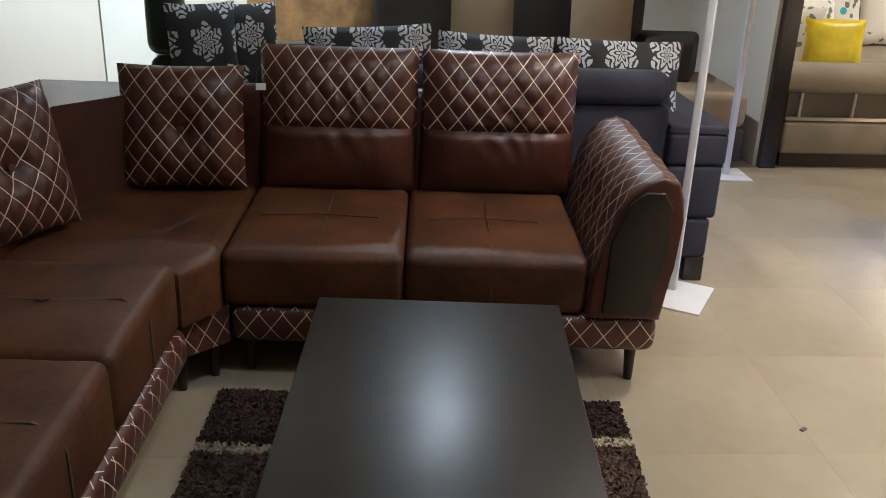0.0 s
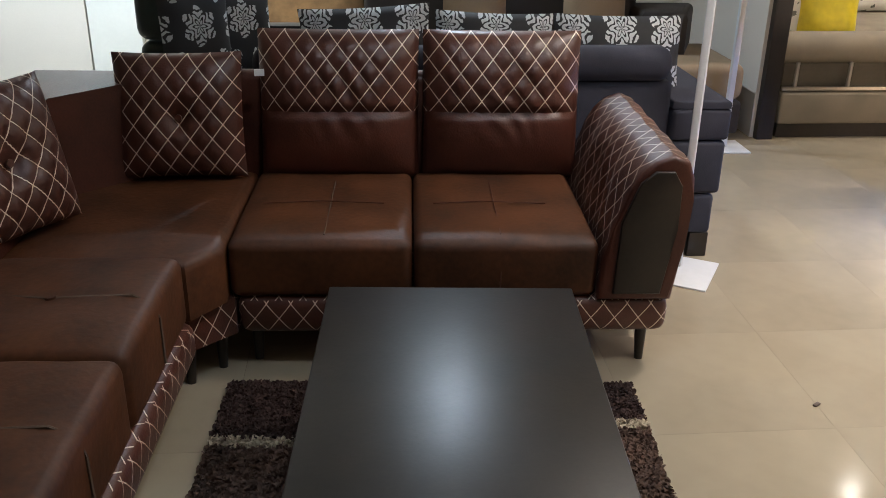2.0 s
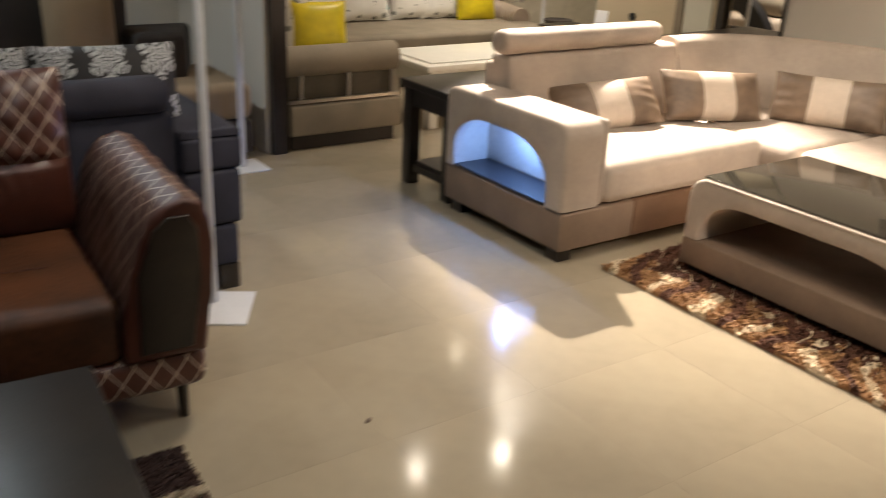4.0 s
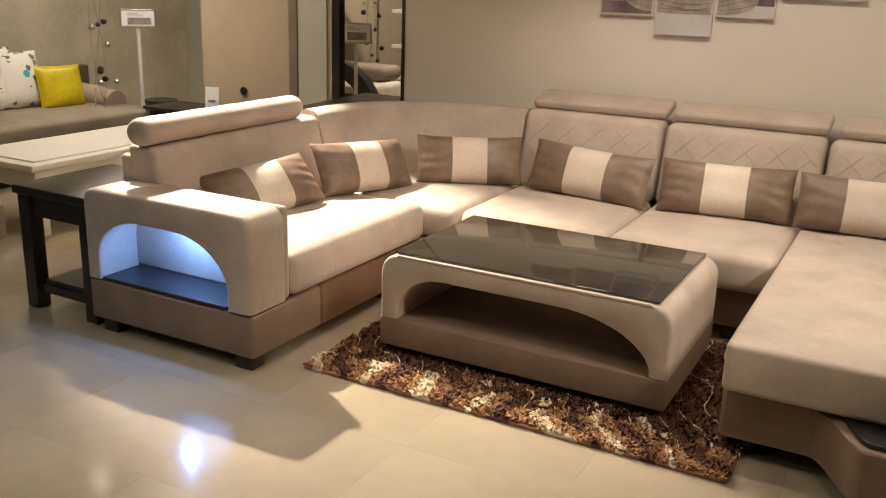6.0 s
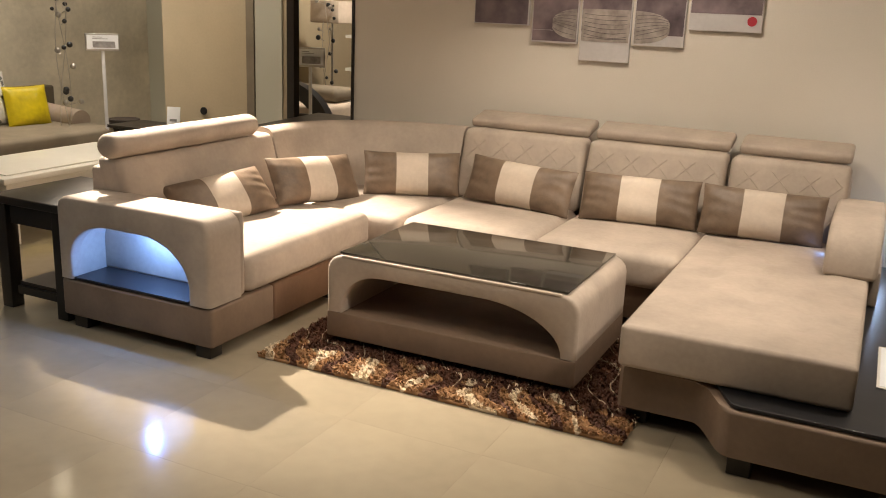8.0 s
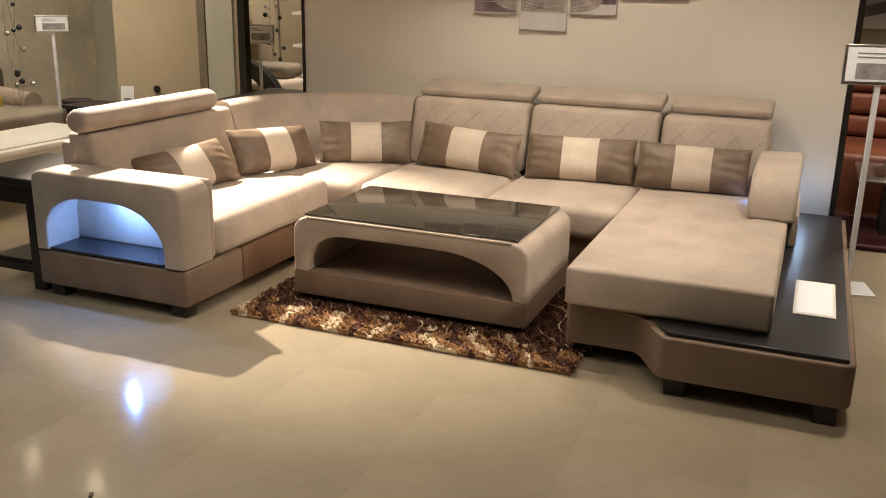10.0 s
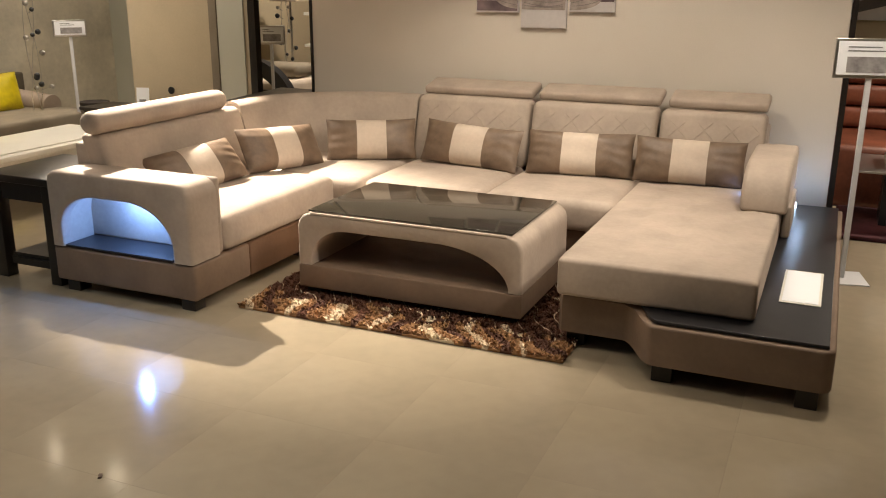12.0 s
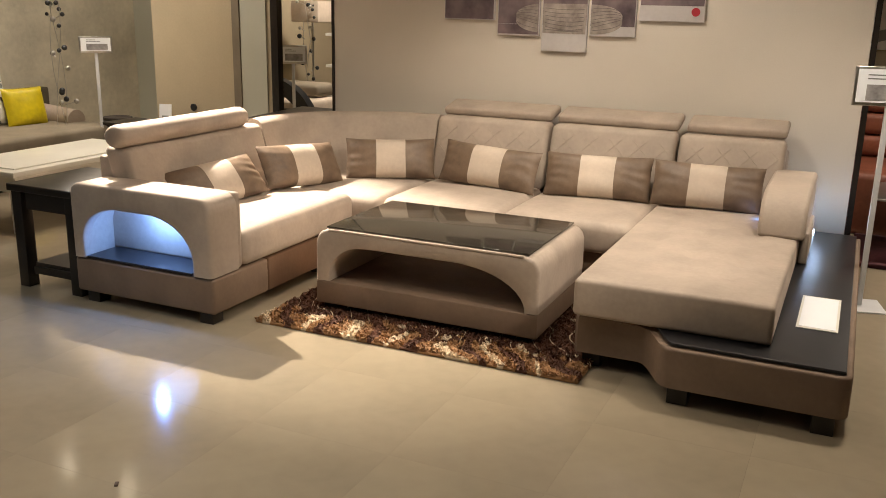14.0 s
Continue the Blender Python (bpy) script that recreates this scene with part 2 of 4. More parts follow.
def slab(points, z0, z1, r=0.0, seg=3):
    """An upright prism over a plan outline."""
    bm = bmesh.new()
    a = [bm.verts.new((x, y, z0)) for x, y in points]
    b = [bm.verts.new((x, y, z1)) for x, y in points]
    bm.faces.new(a[::-1])
    top = bm.faces.new(b)
    for i in range(len(points)):
        j = (i + 1) % len(points)
        bm.faces.new((a[i], a[j], b[j], b[i]))
    if r:
        bmesh.ops.bevel(bm, geom=list(top.edges), offset=r, segments=seg, profile=0.5, affect="EDGES")
    return bm


def turned(bm, m):
    bmesh.ops.transform(bm, matrix=m, verts=bm.verts)
    return bm


def rod(p, q, r0, r1=None, n=12, bm=None):
    bm = bm or bmesh.new()
    p, q = Vector(p), Vector(q)
    r1 = r0 if r1 is None else r1
    d = q - p
    m = Matrix.Translation((p + q) / 2) @ d.to_track_quat("Z", "Y").to_matrix().to_4x4()
    bmesh.ops.create_cone(bm, cap_ends=True, segments=n, radius1=r0, radius2=r1, depth=d.length, matrix=m)
    return bm


def arch_prism(outer, inner, x0, x1, floor_z, soft=0.0, soft_back=False):
    """A wall across x with an arch that is open below: of both outlines the points over floor_z, equally many."""
    n = 56

    def run(pts):
        pts = sorted(pts, key=lambda p: math.atan2(p[1] - floor_z, p[0] - sum(q[0] for q in pts) / len(pts)))
        pts = [p for p in pts if p[1] > floor_z + 0.002]
        pts = [(pts[0][0], floor_z)] + pts + [(pts[-1][0], floor_z)]
        acc = [0.0]
        for p, q in zip(pts, pts[1:]):
            acc.append(acc[-1] + math.dist(p, q))
        out, k = [], 0
        for i in range(n + 1):
            d = acc[-1] * i / n
            while k < len(pts) - 2 and acc[k + 1] < d:
                k += 1
            f = (d - acc[k]) / max(1e-9, acc[k + 1] - acc[k])
            out.append((pts[k][0] + (pts[k + 1][0] - pts[k][0]) * f, pts[k][1] + (pts[k + 1][1] - pts[k][1]) * f))
        return out

    def drawn(pts, d):
        c = sum(p[0] for p in pts) / len(pts)
        w, h = max(abs(p[0] - c) for p in pts), max(p[1] for p in pts) - floor_z
        return [(c + (y - c) * (1 - d / w), floor_z + (z - floor_z) * (1 - d / h)) for y, z in pts]

    a, b = run(outer), run(inner)
    arc = [(0.0, 1.0), (0.13, 0.5), (0.45, 0.16), (1.0, 0.0)] if soft else [(0.0, 0.0)]
    ends = [(x0 + u * soft, v * soft) for u, v in arc]
    ends += [(x1 - u * soft, v * soft) for u, v in arc[::-1]] if soft_back else [(x1, 0.0)]
    bm = bmesh.new()
    outs = [[bm.verts.new((x, y, z)) for y, z in drawn(a, d)] for x, d in ends]
    ins = [[bm.verts.new((x, y, z)) for y, z in drawn(b, -d * 0.4)] for x, d in ends]
    for i in range(n):
        bm.faces.new((outs[0][i], outs[0][i + 1], ins[0][i + 1], ins[0][i]))
        bm.faces.new((outs[-1][i], ins[-1][i], ins[-1][i + 1], outs[-1][i + 1]))
        for rows_ in (outs, ins):
            for p, q in zip(rows_, rows_[1:]):
                bm.faces.new((p[i], q[i], q[i + 1], p[i + 1]))
    return bm


def outline(y0, y1, z0, z1, r, n=64, sup=None):
    """A closed outline in (y, z): corners (low y top, high y top) are rounded by r = (ra, rb); points by angle about the centre."""
    cy, cz = (y0 + y1) / 2, (z0 + z1) / 2
    ra, rb = r
    pts = []
    for k in range(n):
        a = 2 * math.pi * (k + 0.5) / n
        d = Vector((math.cos(a) * (y1 - y0), math.sin(a) * (z1 - z0)))
        lo, hi = 0.0, 2.0
        for _ in range(30):
            mid = (lo + hi) / 2
            p = (cy + d.x * mid, cz + d.y * mid)
            ok = y0 <= p[0] <= y1 and z0 <= p[1] <= z1
            for edge, rad, s in ((y0, ra, 1), (y1, rb, -1)):
                ry, rz = rad if isinstance(rad, tuple) else (rad, rad)
                if ok and ry and s * (p[0] - edge) < ry and p[1] > z1 - rz:
                    e = ((p[0] - edge - s * ry) / ry) ** 2 + ((p[1] - z1 + rz) / rz) ** 2
                    ok = e <= 1
            lo, hi = (mid, hi) if ok else (lo, mid)
        pts.append((cy + d.x * lo, cz + d.y * lo))
    return pts


def pillow_bm(w, h, d, n=26, pinch=0.06, quilt=0.0, tufts=(), seed=0, sag=0.0, wrinkle=0.0, seam=None, full=3.2, gather=0.0):
    """A stuffed cushion in the xz plane, facing -y, centre at its base; UVs in metres."""
    bm = bmesh.new()
    uvl = bm.loops.layers.uv.new("UVMap")
    col = bm.faces.layers.float.new("column")
    sides = []
    for s in (-1, 1):
        grid = []
        for i in range(n + 1):
            row = []
            for j in range(n + 1):
                u, v = 2 * i / n - 1, 2 * j / n - 1
                k = max(0.0, (1 - abs(u) ** full)) ** 0.55 * max(0.0, (1 - abs(v) ** 3.2)) ** 0.55
                x = u * w / 2 * (1 - pinch * (1 - v * v))
                z = v * h / 2 * (1 - pinch * (1 - u * u)) + h / 2 - sag * (1 - u * u) * (v > 0) * v
                y = s * d / 2 * k
                y += s * 0.006 * k * noise.noise(Vector((x * 9 + seed, z * 9, s * 3 + seed)))
                if gather:
                    y += s * gather * k * abs(u) ** 3 * math.sin(z * 95 + 3 * u + seed + 4 * noise.noise(Vector((x * 6, z * 6, seed))))
                if seam:
                    y -= s * 0.016 * k * math.exp(-((z - seam) / 0.014) ** 2)
                if quilt and (seam is None or z > seam):
                    a, b = (x + 0.8 * z) / quilt, (x - 0.8 * z) / quilt
                    q = abs(math.sin(math.pi * a)) * abs(math.sin(math.pi * b))
                    y += s * 0.011 * k * (q ** 0.5 - 0.6)
                if wrinkle:
                    y -= s * wrinkle * k * max(0.0, 1 - abs(v - 0.1) * 1.5) * math.exp(-((u - 0.1) * 2.6) ** 2) * (0.5 + 0.5 * math.sin(x * 95 + z * 40 + 7 * noise.noise(Vector((x * 5, z * 4, seed)))))
                for tx, tz in tufts:
                    y -= s * d * 0.22 * k * math.exp(-((x - tx) ** 2 + (z - tz) ** 2) / 0.0022)
                row.append((x, y, z))
            grid.append(row)
        sides.append(grid)
    made = {}

    def vert(s, i, j):
        key = (s if 0 < i < n and 0 < j < n else 0, i, j)
        if key not in made:
            made[key] = bm.verts.new(sides[s][i][j])
        return made[key]

    for s in (0, 1):
        for i in range(n):
            for j in range(n):
                ids = ((i, j), (i + 1, j), (i + 1, j + 1), (i, j + 1))
                f = bm.faces.new([vert(s, *q) for q in (ids if s == 0 else ids[::-1])])
                f[col] = abs(2 * (i + 0.5) / n - 1)
                for lp in f.loops:
                    lp[uvl].uv = (lp.vert.co.x, lp.vert.co.z)
    return bm


def seam_line(points, r=0.003, name="seam", material=None, parent=None):
    bm = bmesh.new()
    for p, q in zip(points, points[1:]):
        rod(p, q, r, n=6, bm=bm)
    return part(name, bm, material or M_SEAM, parent)

# ---- structure ----


def structure(name, bm, material, label, category):
    return tagged(part(name, turned(bm, lay), material, smooth=False), label, category, kind="structure")


floor = structure("floor", box(-4.2, 9.2, -4.2, 8.0, -0.12, -0.006), M_GROUT, "cream polished tile floor with thin joints", "floor")
ceiling = structure("ceiling", box(-4.2, 9.2, -4.2, 8.0, CEIL, CEIL + 0.1), M_CEIL, "plain white painted showroom ceiling", "ceiling")
structure("wall_east", box(5.1, 5.2, 0.27, 3.84, 0, CEIL), M_WALL, "cream painted wall behind the grey sofa", "wall")
lay = FAR
structure("wall_pillar", box(5.6, 5.72, 4.73, 6.03, 0, CEIL), M_WALL_TAN, "tan panelled wall beside a dark doorway", "wall")
structure("wall_pillar_face", box(5.585, 5.597, 4.80, 5.06, 0, CEIL), M_WALL_GREEN, "pale green painted strip of wall", "wall")
structure("trim_pillar", box(5.575, 5.597, 5.065, 5.14, 0, CEIL), M_OLIVE, "brown vertical trim on the tan wall", "trim")
structure("door_frame", box(5.55, 5.62, 4.66, 4.727, 0, CEIL), M_BLACKWOOD, "dark wooden door frame post", "trim")
lay = HALL
structure("trim_wall_end", box(5.09, 5.21, 3.843, 3.86, 0, CEIL), M_BLACKWOOD, "thin dark edge of the cream wall", "trim")
structure("trim_wall_right", box(5.085, 5.21, 0.235, 0.267, 0, CEIL), M_BLACKWOOD, "thin dark wooden edge of the cream wall", "trim")
structure("wall_partition", box(2.17, 2.26, 5.155, 7.7, 0, CEIL), M_WALL, "cream partition wall between two alcoves", "wall")
structure("trim_partition", box(2.19, 2.285, 5.10, 5.152, 0, CEIL), M_BLACKWOOD, "dark wooden end post of the partition", "trim")
structure("wall_north", box(2.26, 7.3, 7.7, 7.8, 0, CEIL), M_STONE, "pale stone-clad wall behind the daybed", "wall")
structure("wall_north_far", box(-4.1, 2.17, 6.6, 6.7, 0, CEIL), M_WALL, "cream wall at the end of the showroom", "wall")
structure("wall_alcove", box(7.2, 7.3, 6.105, 7.7, 0, CEIL), M_WALL_GREEN, "pale green painted wall of the alcove", "wall")
structure("wall_far_east", box(8.9, 9.0, -4.1, 6.10, 0, CEIL), M_WALL_TAN, "tan wall of the room behind", "wall")
structure("wall_room_north", box(5.725, 8.9, 6.03, 6.10, 0, CEIL), M_WALL_TAN, "tan wall of the room behind", "wall")
structure("wall_room_mid", box(5.21, 8.9, 1.2, 1.3, 0, CEIL), M_WALL_TAN, "tan dividing wall behind the cream wall", "wall")
structure("wall_south", box(-4.1, 9.0, -4.1, -4.0, 0, CEIL), M_WALL, "plain cream wall behind the camera", "wall")
structure("wall_west", box(-4.1, -4.0, -4.0, 6.6, 0, CEIL), M_WALL, "plain cream wall of the showroom", "wall")
structure("wall_panel_cream", box(-3.2, -1.975, 6.52, 6.597, 0, CEIL), M_WALL, "cream wall panel", "wall")
structure("wall_panel_white", box(-1.965, -1.62, 6.53, 6.597, 0, CEIL), M_WHITE, "white wall panel", "wall")

# every row gets a housing and a beam, the added fill lamps too
for k, ((lx, ly), (ax, ay), power, color, cone) in enumerate(KEY_AND_FILL):
    dl = thing("downlight", "unseen round recessed ceiling downlight, placed to light the showroom, switched on", "downlight", "ceiling downlights", at=(lx, ly, CEIL))
    ring = bmesh.new()
    bmesh.ops.create_cone(ring, cap_ends=True, segments=24, radius1=0.06, radius2=0.07, depth=0.016, matrix=Matrix.Translation((0, 0, -0.009)))
    part("rim", ring, M_WHITEMETAL, dl)
    disc = bmesh.new()
    bmesh.ops.create_circle(disc, cap_ends=True, segments=20, radius=0.04, matrix=Matrix.Translation((0, 0, -0.019)))
    part("lamp_face", disc, M_SPOT_COOL if color == COOL else (M_SPOT_BRIGHT if power > 1000 else M_SPOT_WARM), dl)
    lamp("key_fill_beam", "SPOT", (lx, ly, CEIL - 0.03), (ax, ay, 0.2), power, color, 0.04 if power > 500 or k < 3 else 0.15, cone)

# ---- grey sectional sofa ----
lay = GREY
sofa = thing("sectional_sofa", "large U-shaped taupe velvet sectional sofa with chaise", "sofa")


def quilt_seams(parent, origin, ux, uz, w, z0, z1, step=0.15):
    """Recessed diagonal seams on a backrest: a plane with unit axes ux, uz; z0..z1 along uz."""
    o, ux, uz = Vector(origin), Vector(ux), Vector(uz)
    h = z1 - z0
    bm = bmesh.new()
    for s in (1, -1):
        k = -h
        while k < w:
            a0, a1 = (k, k + h) if s > 0 else (k + h, k)
            pts = []
            for i in range(7):
                f = i / 6
                x = a0 + (a1 - a0) * f
                if 0.02 < x < w - 0.02:
                    pts.append(o + ux * x + uz * (z0 + h * f))
            for p, q in zip(pts, pts[1:]):
                rod(p, q, 0.0024, n=6, bm=bm)
            k += step
    if bm.verts:
        part("quilting_seam", bm, M_TAUPE, parent)


# left arm with the lit arched niche
ARM_OUT = outline(2.983, 3.84, 0.240, 0.635, (0.07, 0.05))
ARM_IN = outline(3.094, 3.76, 0.236, 0.515, ((0.27, 0.21), (0.22, 0.17)))
ARM_IN2 = outline(3.085, 3.77, 0.236, 0.560, ((0.27, 0.21), (0.22, 0.17)))
part("arm", arch_prism(ARM_OUT, ARM_IN, 2.55, 2.60, 0.245, 0.022), M_TAUPE, sofa)
part("arm_shell", arch_prism(ARM_OUT, ARM_IN2, 2.60, 2.762, 0.245), M_TAUPE, sofa)
part("niche_back", box(2.762, 2.80, 2.985, 3.838, 0.246, 0.632, 0.03), M_TAUPE, sofa)
part("niche_glass", box(2.556, 2.76, 3.105, 3.757, 0.246, 0.256), M_BLACKGLOSS, sofa, "black glass shelf of the lit niche")
part("niche_lamp", box(2.615, 2.640, 3.388, 3.412, 0.530, 0.545, 0.004), M_LED, sofa, "small glowing blue-white lamp")
lamp("niche_light", "POINT", GREY @ Vector((2.635, 3.40, 0.505)), GREY @ Vector((2.66, 3.4, 0)), 11, BLUE, 0.014)

# bases
part("base", box(2.556, 3.0, 2.979, 3.84, 0.06, 0.24, 0.015), M_TAUPE_MID, sofa)
part("base", box(3.003, 3.95, 2.981, 3.84, 0.06, 0.24, 0.012), M_TAUPE_DARK, sofa, "darker brown velvet base panel")
part("base", slab([(3.955, 3.84), (3.955, 2.86), (4.02, 2.79), (4.98, 2.79), (4.98, 3.3), (4.55, 3.84)], 0.06, 0.24, 0.01), M_TAUPE_MID, sofa)
part("base", box(3.95, 4.98, 1.34, 2.785, 0.06, 0.24, 0.015), M_TAUPE_MID, sofa)
wave = [(4.98, 1.335), (2.90, 1.335), (2.885, 1.32), (2.885, 1.06)]
wave += [(2.885 - 0.215 * (3 * f * f - 2 * f ** 3), 1.06 - 0.16 * f) for f in [i / 10 for i in range(1, 11)]]
wave += [(2.67, 0.30)] + [(2.72 - 0.05 * math.cos(a), 0.30 - 0.05 * math.sin(a)) for a in (0.5, 1.0, 1.57)] + [(4.98, 0.25)]
part("base", slab(wave, 0.078, 0.245, 0.012), M_TAUPE_MID, sofa)
top = [(4.97, 0.62), (2.90, 0.62), (2.90, 1.02)]
top += [(2.90 - 0.205 * (3 * f * f - 2 * f ** 3), 1.02 - 0.13 * f) for f in [i / 10 for i in range(1, 11)]]
top += [(2.695, 0.275), (4.97, 0.275)]
part("platform_top", slab(top, 0.249, 0.262, 0.003), M_BLACKGLOSS, sofa, "black gloss wooden platform beside the chaise")
for x, y in ((2.62, 3.05), (2.62, 3.76), (3.6, 3.05), (3.98, 2.9), (4.0, 1.5), (2.98, 1.27), (2.74, 0.86), (2.72, 0.33), (4.7, 0.33), (4.0, 2.2)):
    part("foot", box(x - 0.04, x + 0.04, y - 0.04, y + 0.04, 0, 0.08 if y < 1.3 else 0.062, 0.004), M_BLACKWOOD, sofa, "black wooden block foot")

# seats
def seat(x0, x1, y0, y1, z1, r=0.05):
    bm = box(x0, x1, y0, y1, 0.245, z1, r, 4)
    bmesh.ops.subdivide_edges(bm, edges=[e for e in bm.edges if e.calc_length() > 0.2], cuts=7, use_grid_fill=True)
    cx, cy, hx, hy = (x0 + x1) / 2, (y0 + y1) / 2, (x1 - x0) / 2, (y1 - y0) / 2
    for v in bm.verts:
        if v.co.z > z1 - 0.012:
            u, w = (v.co.x - cx) / hx, (v.co.y - cy) / hy
            v.co.z += 0.016 * max(0, 1 - u * u) * max(0, 1 - w * w) + 0.003 * noise.noise(v.co * 6)
    return part("seat", bm, M_TAUPE, sofa)


seat(2.79, 3.86, 2.962, 3.62, 0.43)
seat(3.865, 4.7, 2.80, 3.62, 0.42)
seat(3.87, 4.66, 2.065, 2.795, 0.42)
seat(3.87, 4.66, 1.34, 2.06, 0.42)
cbm = box(2.82, 4.66, 0.545, 1.333, 0.264, 0.43, 0.02, 4)
bmesh.ops.subdivide_edges(cbm, edges=[e for e in cbm.edges if e.calc_length() > 0.3], cuts=44, use_grid_fill=True)
TUFTS = [(3.14 + 0.21 * i + 0.05 * j, 0.74 + 0.21 * j) for i in range(6) for j in range(3)]
for v in cbm.verts:
    if v.co.z > 0.418:
        dip = sum(math.exp(-((v.co.x - tx) ** 2 + (v.co.y - ty) ** 2) / 0.0013) for tx, ty in TUFTS)
        v.co.z += 0.012 * max(0, 1 - ((v.co.x - 3.74) / 0.92) ** 2) * max(0, 1 - ((v.co.y - 0.94) / 0.39) ** 2) - 0.017 * dip + 0.003 * noise.noise(v.co * 7)
part("seat", cbm, M_TAUPE, sofa, "long taupe velvet chaise seat with small tufts")

# chaise arm
arm2 = [(3.965, 0.428), (3.975, 0.50), (4.0, 0.56), (4.05, 0.61), (4.12, 0.64), (4.22, 0.655), (4.74, 0.66), (4.74, 0.428)]
bm = bmesh.new()
f0 = [bm.verts.new((x, 0.515, z)) for x, z in arm2]
f1 = [bm.verts.new((x, 0.738, z)) for x, z in arm2]
bm.faces.new(f0), bm.faces.new(f1[::-1])
for i in range(len(arm2)):
    j = (i + 1) % len(arm2)
    bm.faces.new((f0[i], f1[i], f1[j], f0[j]))
chaise_arm = part("arm", bm, M_TAUPE, sofa)
bv = chaise_arm.modifiers.new("soft", "BEVEL")
bv.width, bv.segments, bv.limit_method, bv.angle_limit = 0.02, 3, "ANGLE", radians(50)
part("arm_support", box(4.15, 4.64, 0.50, 0.543, 0.263, 0.43, 0.01), M_TAUPE, sofa)
part("led_strip", box(4.82, 4.94, 0.50, 0.508, 0.272, 0.280), M_LED, sofa, "glowing blue-white strip under the arm")
lamp("arm_light", "POINT", GREY @ Vector((4.86, 0.47, 0.40)), GREY @ Vector((4.8, 0.4, 0)), 0.7, PALE_BLUE, 0.02)
lamp("arm_light", "POINT", GREY @ Vector((4.36, 0.765, 0.46)), GREY @ Vector((3.8, 0.5, 0)), 0.12, BLUE, 0.01)

# backs
def back(p, q, zt, thick=0.14, name="backrest", lean=0.12, z0=0.40, quilted=True):
    """A leaning padded back between plan points p and q, its face to the right of p->q."""
    p, q = Vector((*p, 0)), Vector((*q, 0))
    d = q - p
    bm = box(0.004, d.length - 0.004, 0, thick, z0, zt, 0.035, 4)
    for v in bm.verts:
        v.co.y += lean * (v.co.z - z0) / (zt - z0)
    turned(bm, Matrix.Translation(p) @ Matrix.Rotation(math.atan2(d.y, d.x), 4, "Z"))
    ob = part(name, bm, M_TAUPE, sofa)
    ux = d.normalized()
    nrm = Vector((-ux.y, ux.x, 0))
    h = zt - z0
    if quilted:
        quilt_seams(sofa, p + Vector((0, 0, z0)) - nrm * 0.0008 + nrm * 0, ux, Vector((nrm.x * lean, nrm.y * lean, h)) / h, d.length, h * 0.30, h * 0.86)
    return ob


back((4.60, 2.83), (4.60, 2.07), 0.82)
back((4.60, 2.06), (4.60, 1.295), 0.82)
back((4.60, 1.285), (4.60, 0.69), 0.815)
back((2.76, 3.56), (3.945, 3.56), 0.79, 0.15, lean=0.1, quilted=False)
# curved corner back
cbm = bmesh.new()
N = 16
rows = []
for i in range(N + 1):
    a = (math.pi / 2) * i / N
    c = Vector((4.04 + 0.60 * math.sin(a) ** 0.9, 2.84 + 0.73 * math.cos(a) ** 0.9 if a < math.pi / 2 - 1e-6 else 2.84))
    if i == 0:
        c = Vector((3.952, 3.57))
    n2 = Vector((math.sin(a), math.cos(a)))
    prof = []
    for off, z in ((0, 0.38), (0.10, 0.78), (0.125, 0.805), (0.17, 0.815), (0.215, 0.805), (0.24, 0.78), (0.24, 0.1)):
        prof.append(cbm.verts.new((c.x + n2.x * off, c.y + n2.y * off, z)))
    rows.append(prof)
for r0, r1 in zip(rows, rows[1:]):
    for k in range(6):
        cbm.faces.new((r0[k], r0[k + 1], r1[k + 1], r1[k]))
cbm.faces.new(rows[0]), cbm.faces.new(rows[-1][::-1])
part("corner_backrest", cbm, M_TAUPE, sofa)
part("back_frame", box(2.77, 3.95, 3.72, 3.845, 0.24, 0.74, 0.02), M_TAUPE, sofa)
part("back_frame", box(4.80, 4.99, 0.69, 2.83, 0.24, 0.74, 0.02), M_TAUPE, sofa)
# headrests
for y1, y0 in ((2.82, 2.08), (2.045, 1.30), (1.255, 0.70)):
    bm = box(-0.10, 0.10, y0, y1, -0.028, 0.028, 0.02, 4)
    turned(bm, Matrix.Translation((4.895, 0, 0.866)) @ Matrix.Rotation(radians(-13), 4, "Y"))
    part("headrest", bm, M_TAUPE, sofa)
    for yy in (y0 + 0.15, y1 - 0.15):
        part("headrest_post", rod((4.86, yy, 0.72), (4.86, yy, 0.85), 0.008), M_METAL, sofa, "steel headrest post")
bm = bmesh.new()
rings = []
ends = [(0.0, 0.25), (0.004, 0.62), (0.014, 0.86), (0.030, 0.97), (0.05, 1.0)]
for x, f in [(2.72 + d, f) for d, f in ends] + [(2.72 + 0.05 + 0.98 * i / 14, 1.0 + 0.012 * math.sin(i * 1.9)) for i in range(1, 14)] + [(3.80 - d, f) for d, f in ends[::-1]]:
    rings.append([bm.verts.new((x, 3.70 + 0.064 * f * math.cos(2 * math.pi * k / 28), 0.848 + 0.060 * f * math.sin(2 * math.pi * k / 28))) for k in range(28)])
for p, q in zip(rings, rings[1:]):
    for k in range(28):
        bm.faces.new((p[k], p[(k + 1) % 28], q[(k + 1) % 28], q[k]))
bm.faces.new(rings[0]), bm.faces.new(rings[-1][::-1])
part("headrest", bm, M_TAUPE, sofa, "rolled taupe velvet headrest")
part("headrest_post", rod((2.95, 3.70, 0.75), (2.95, 3.70, 0.81), 0.008), M_METAL, sofa)
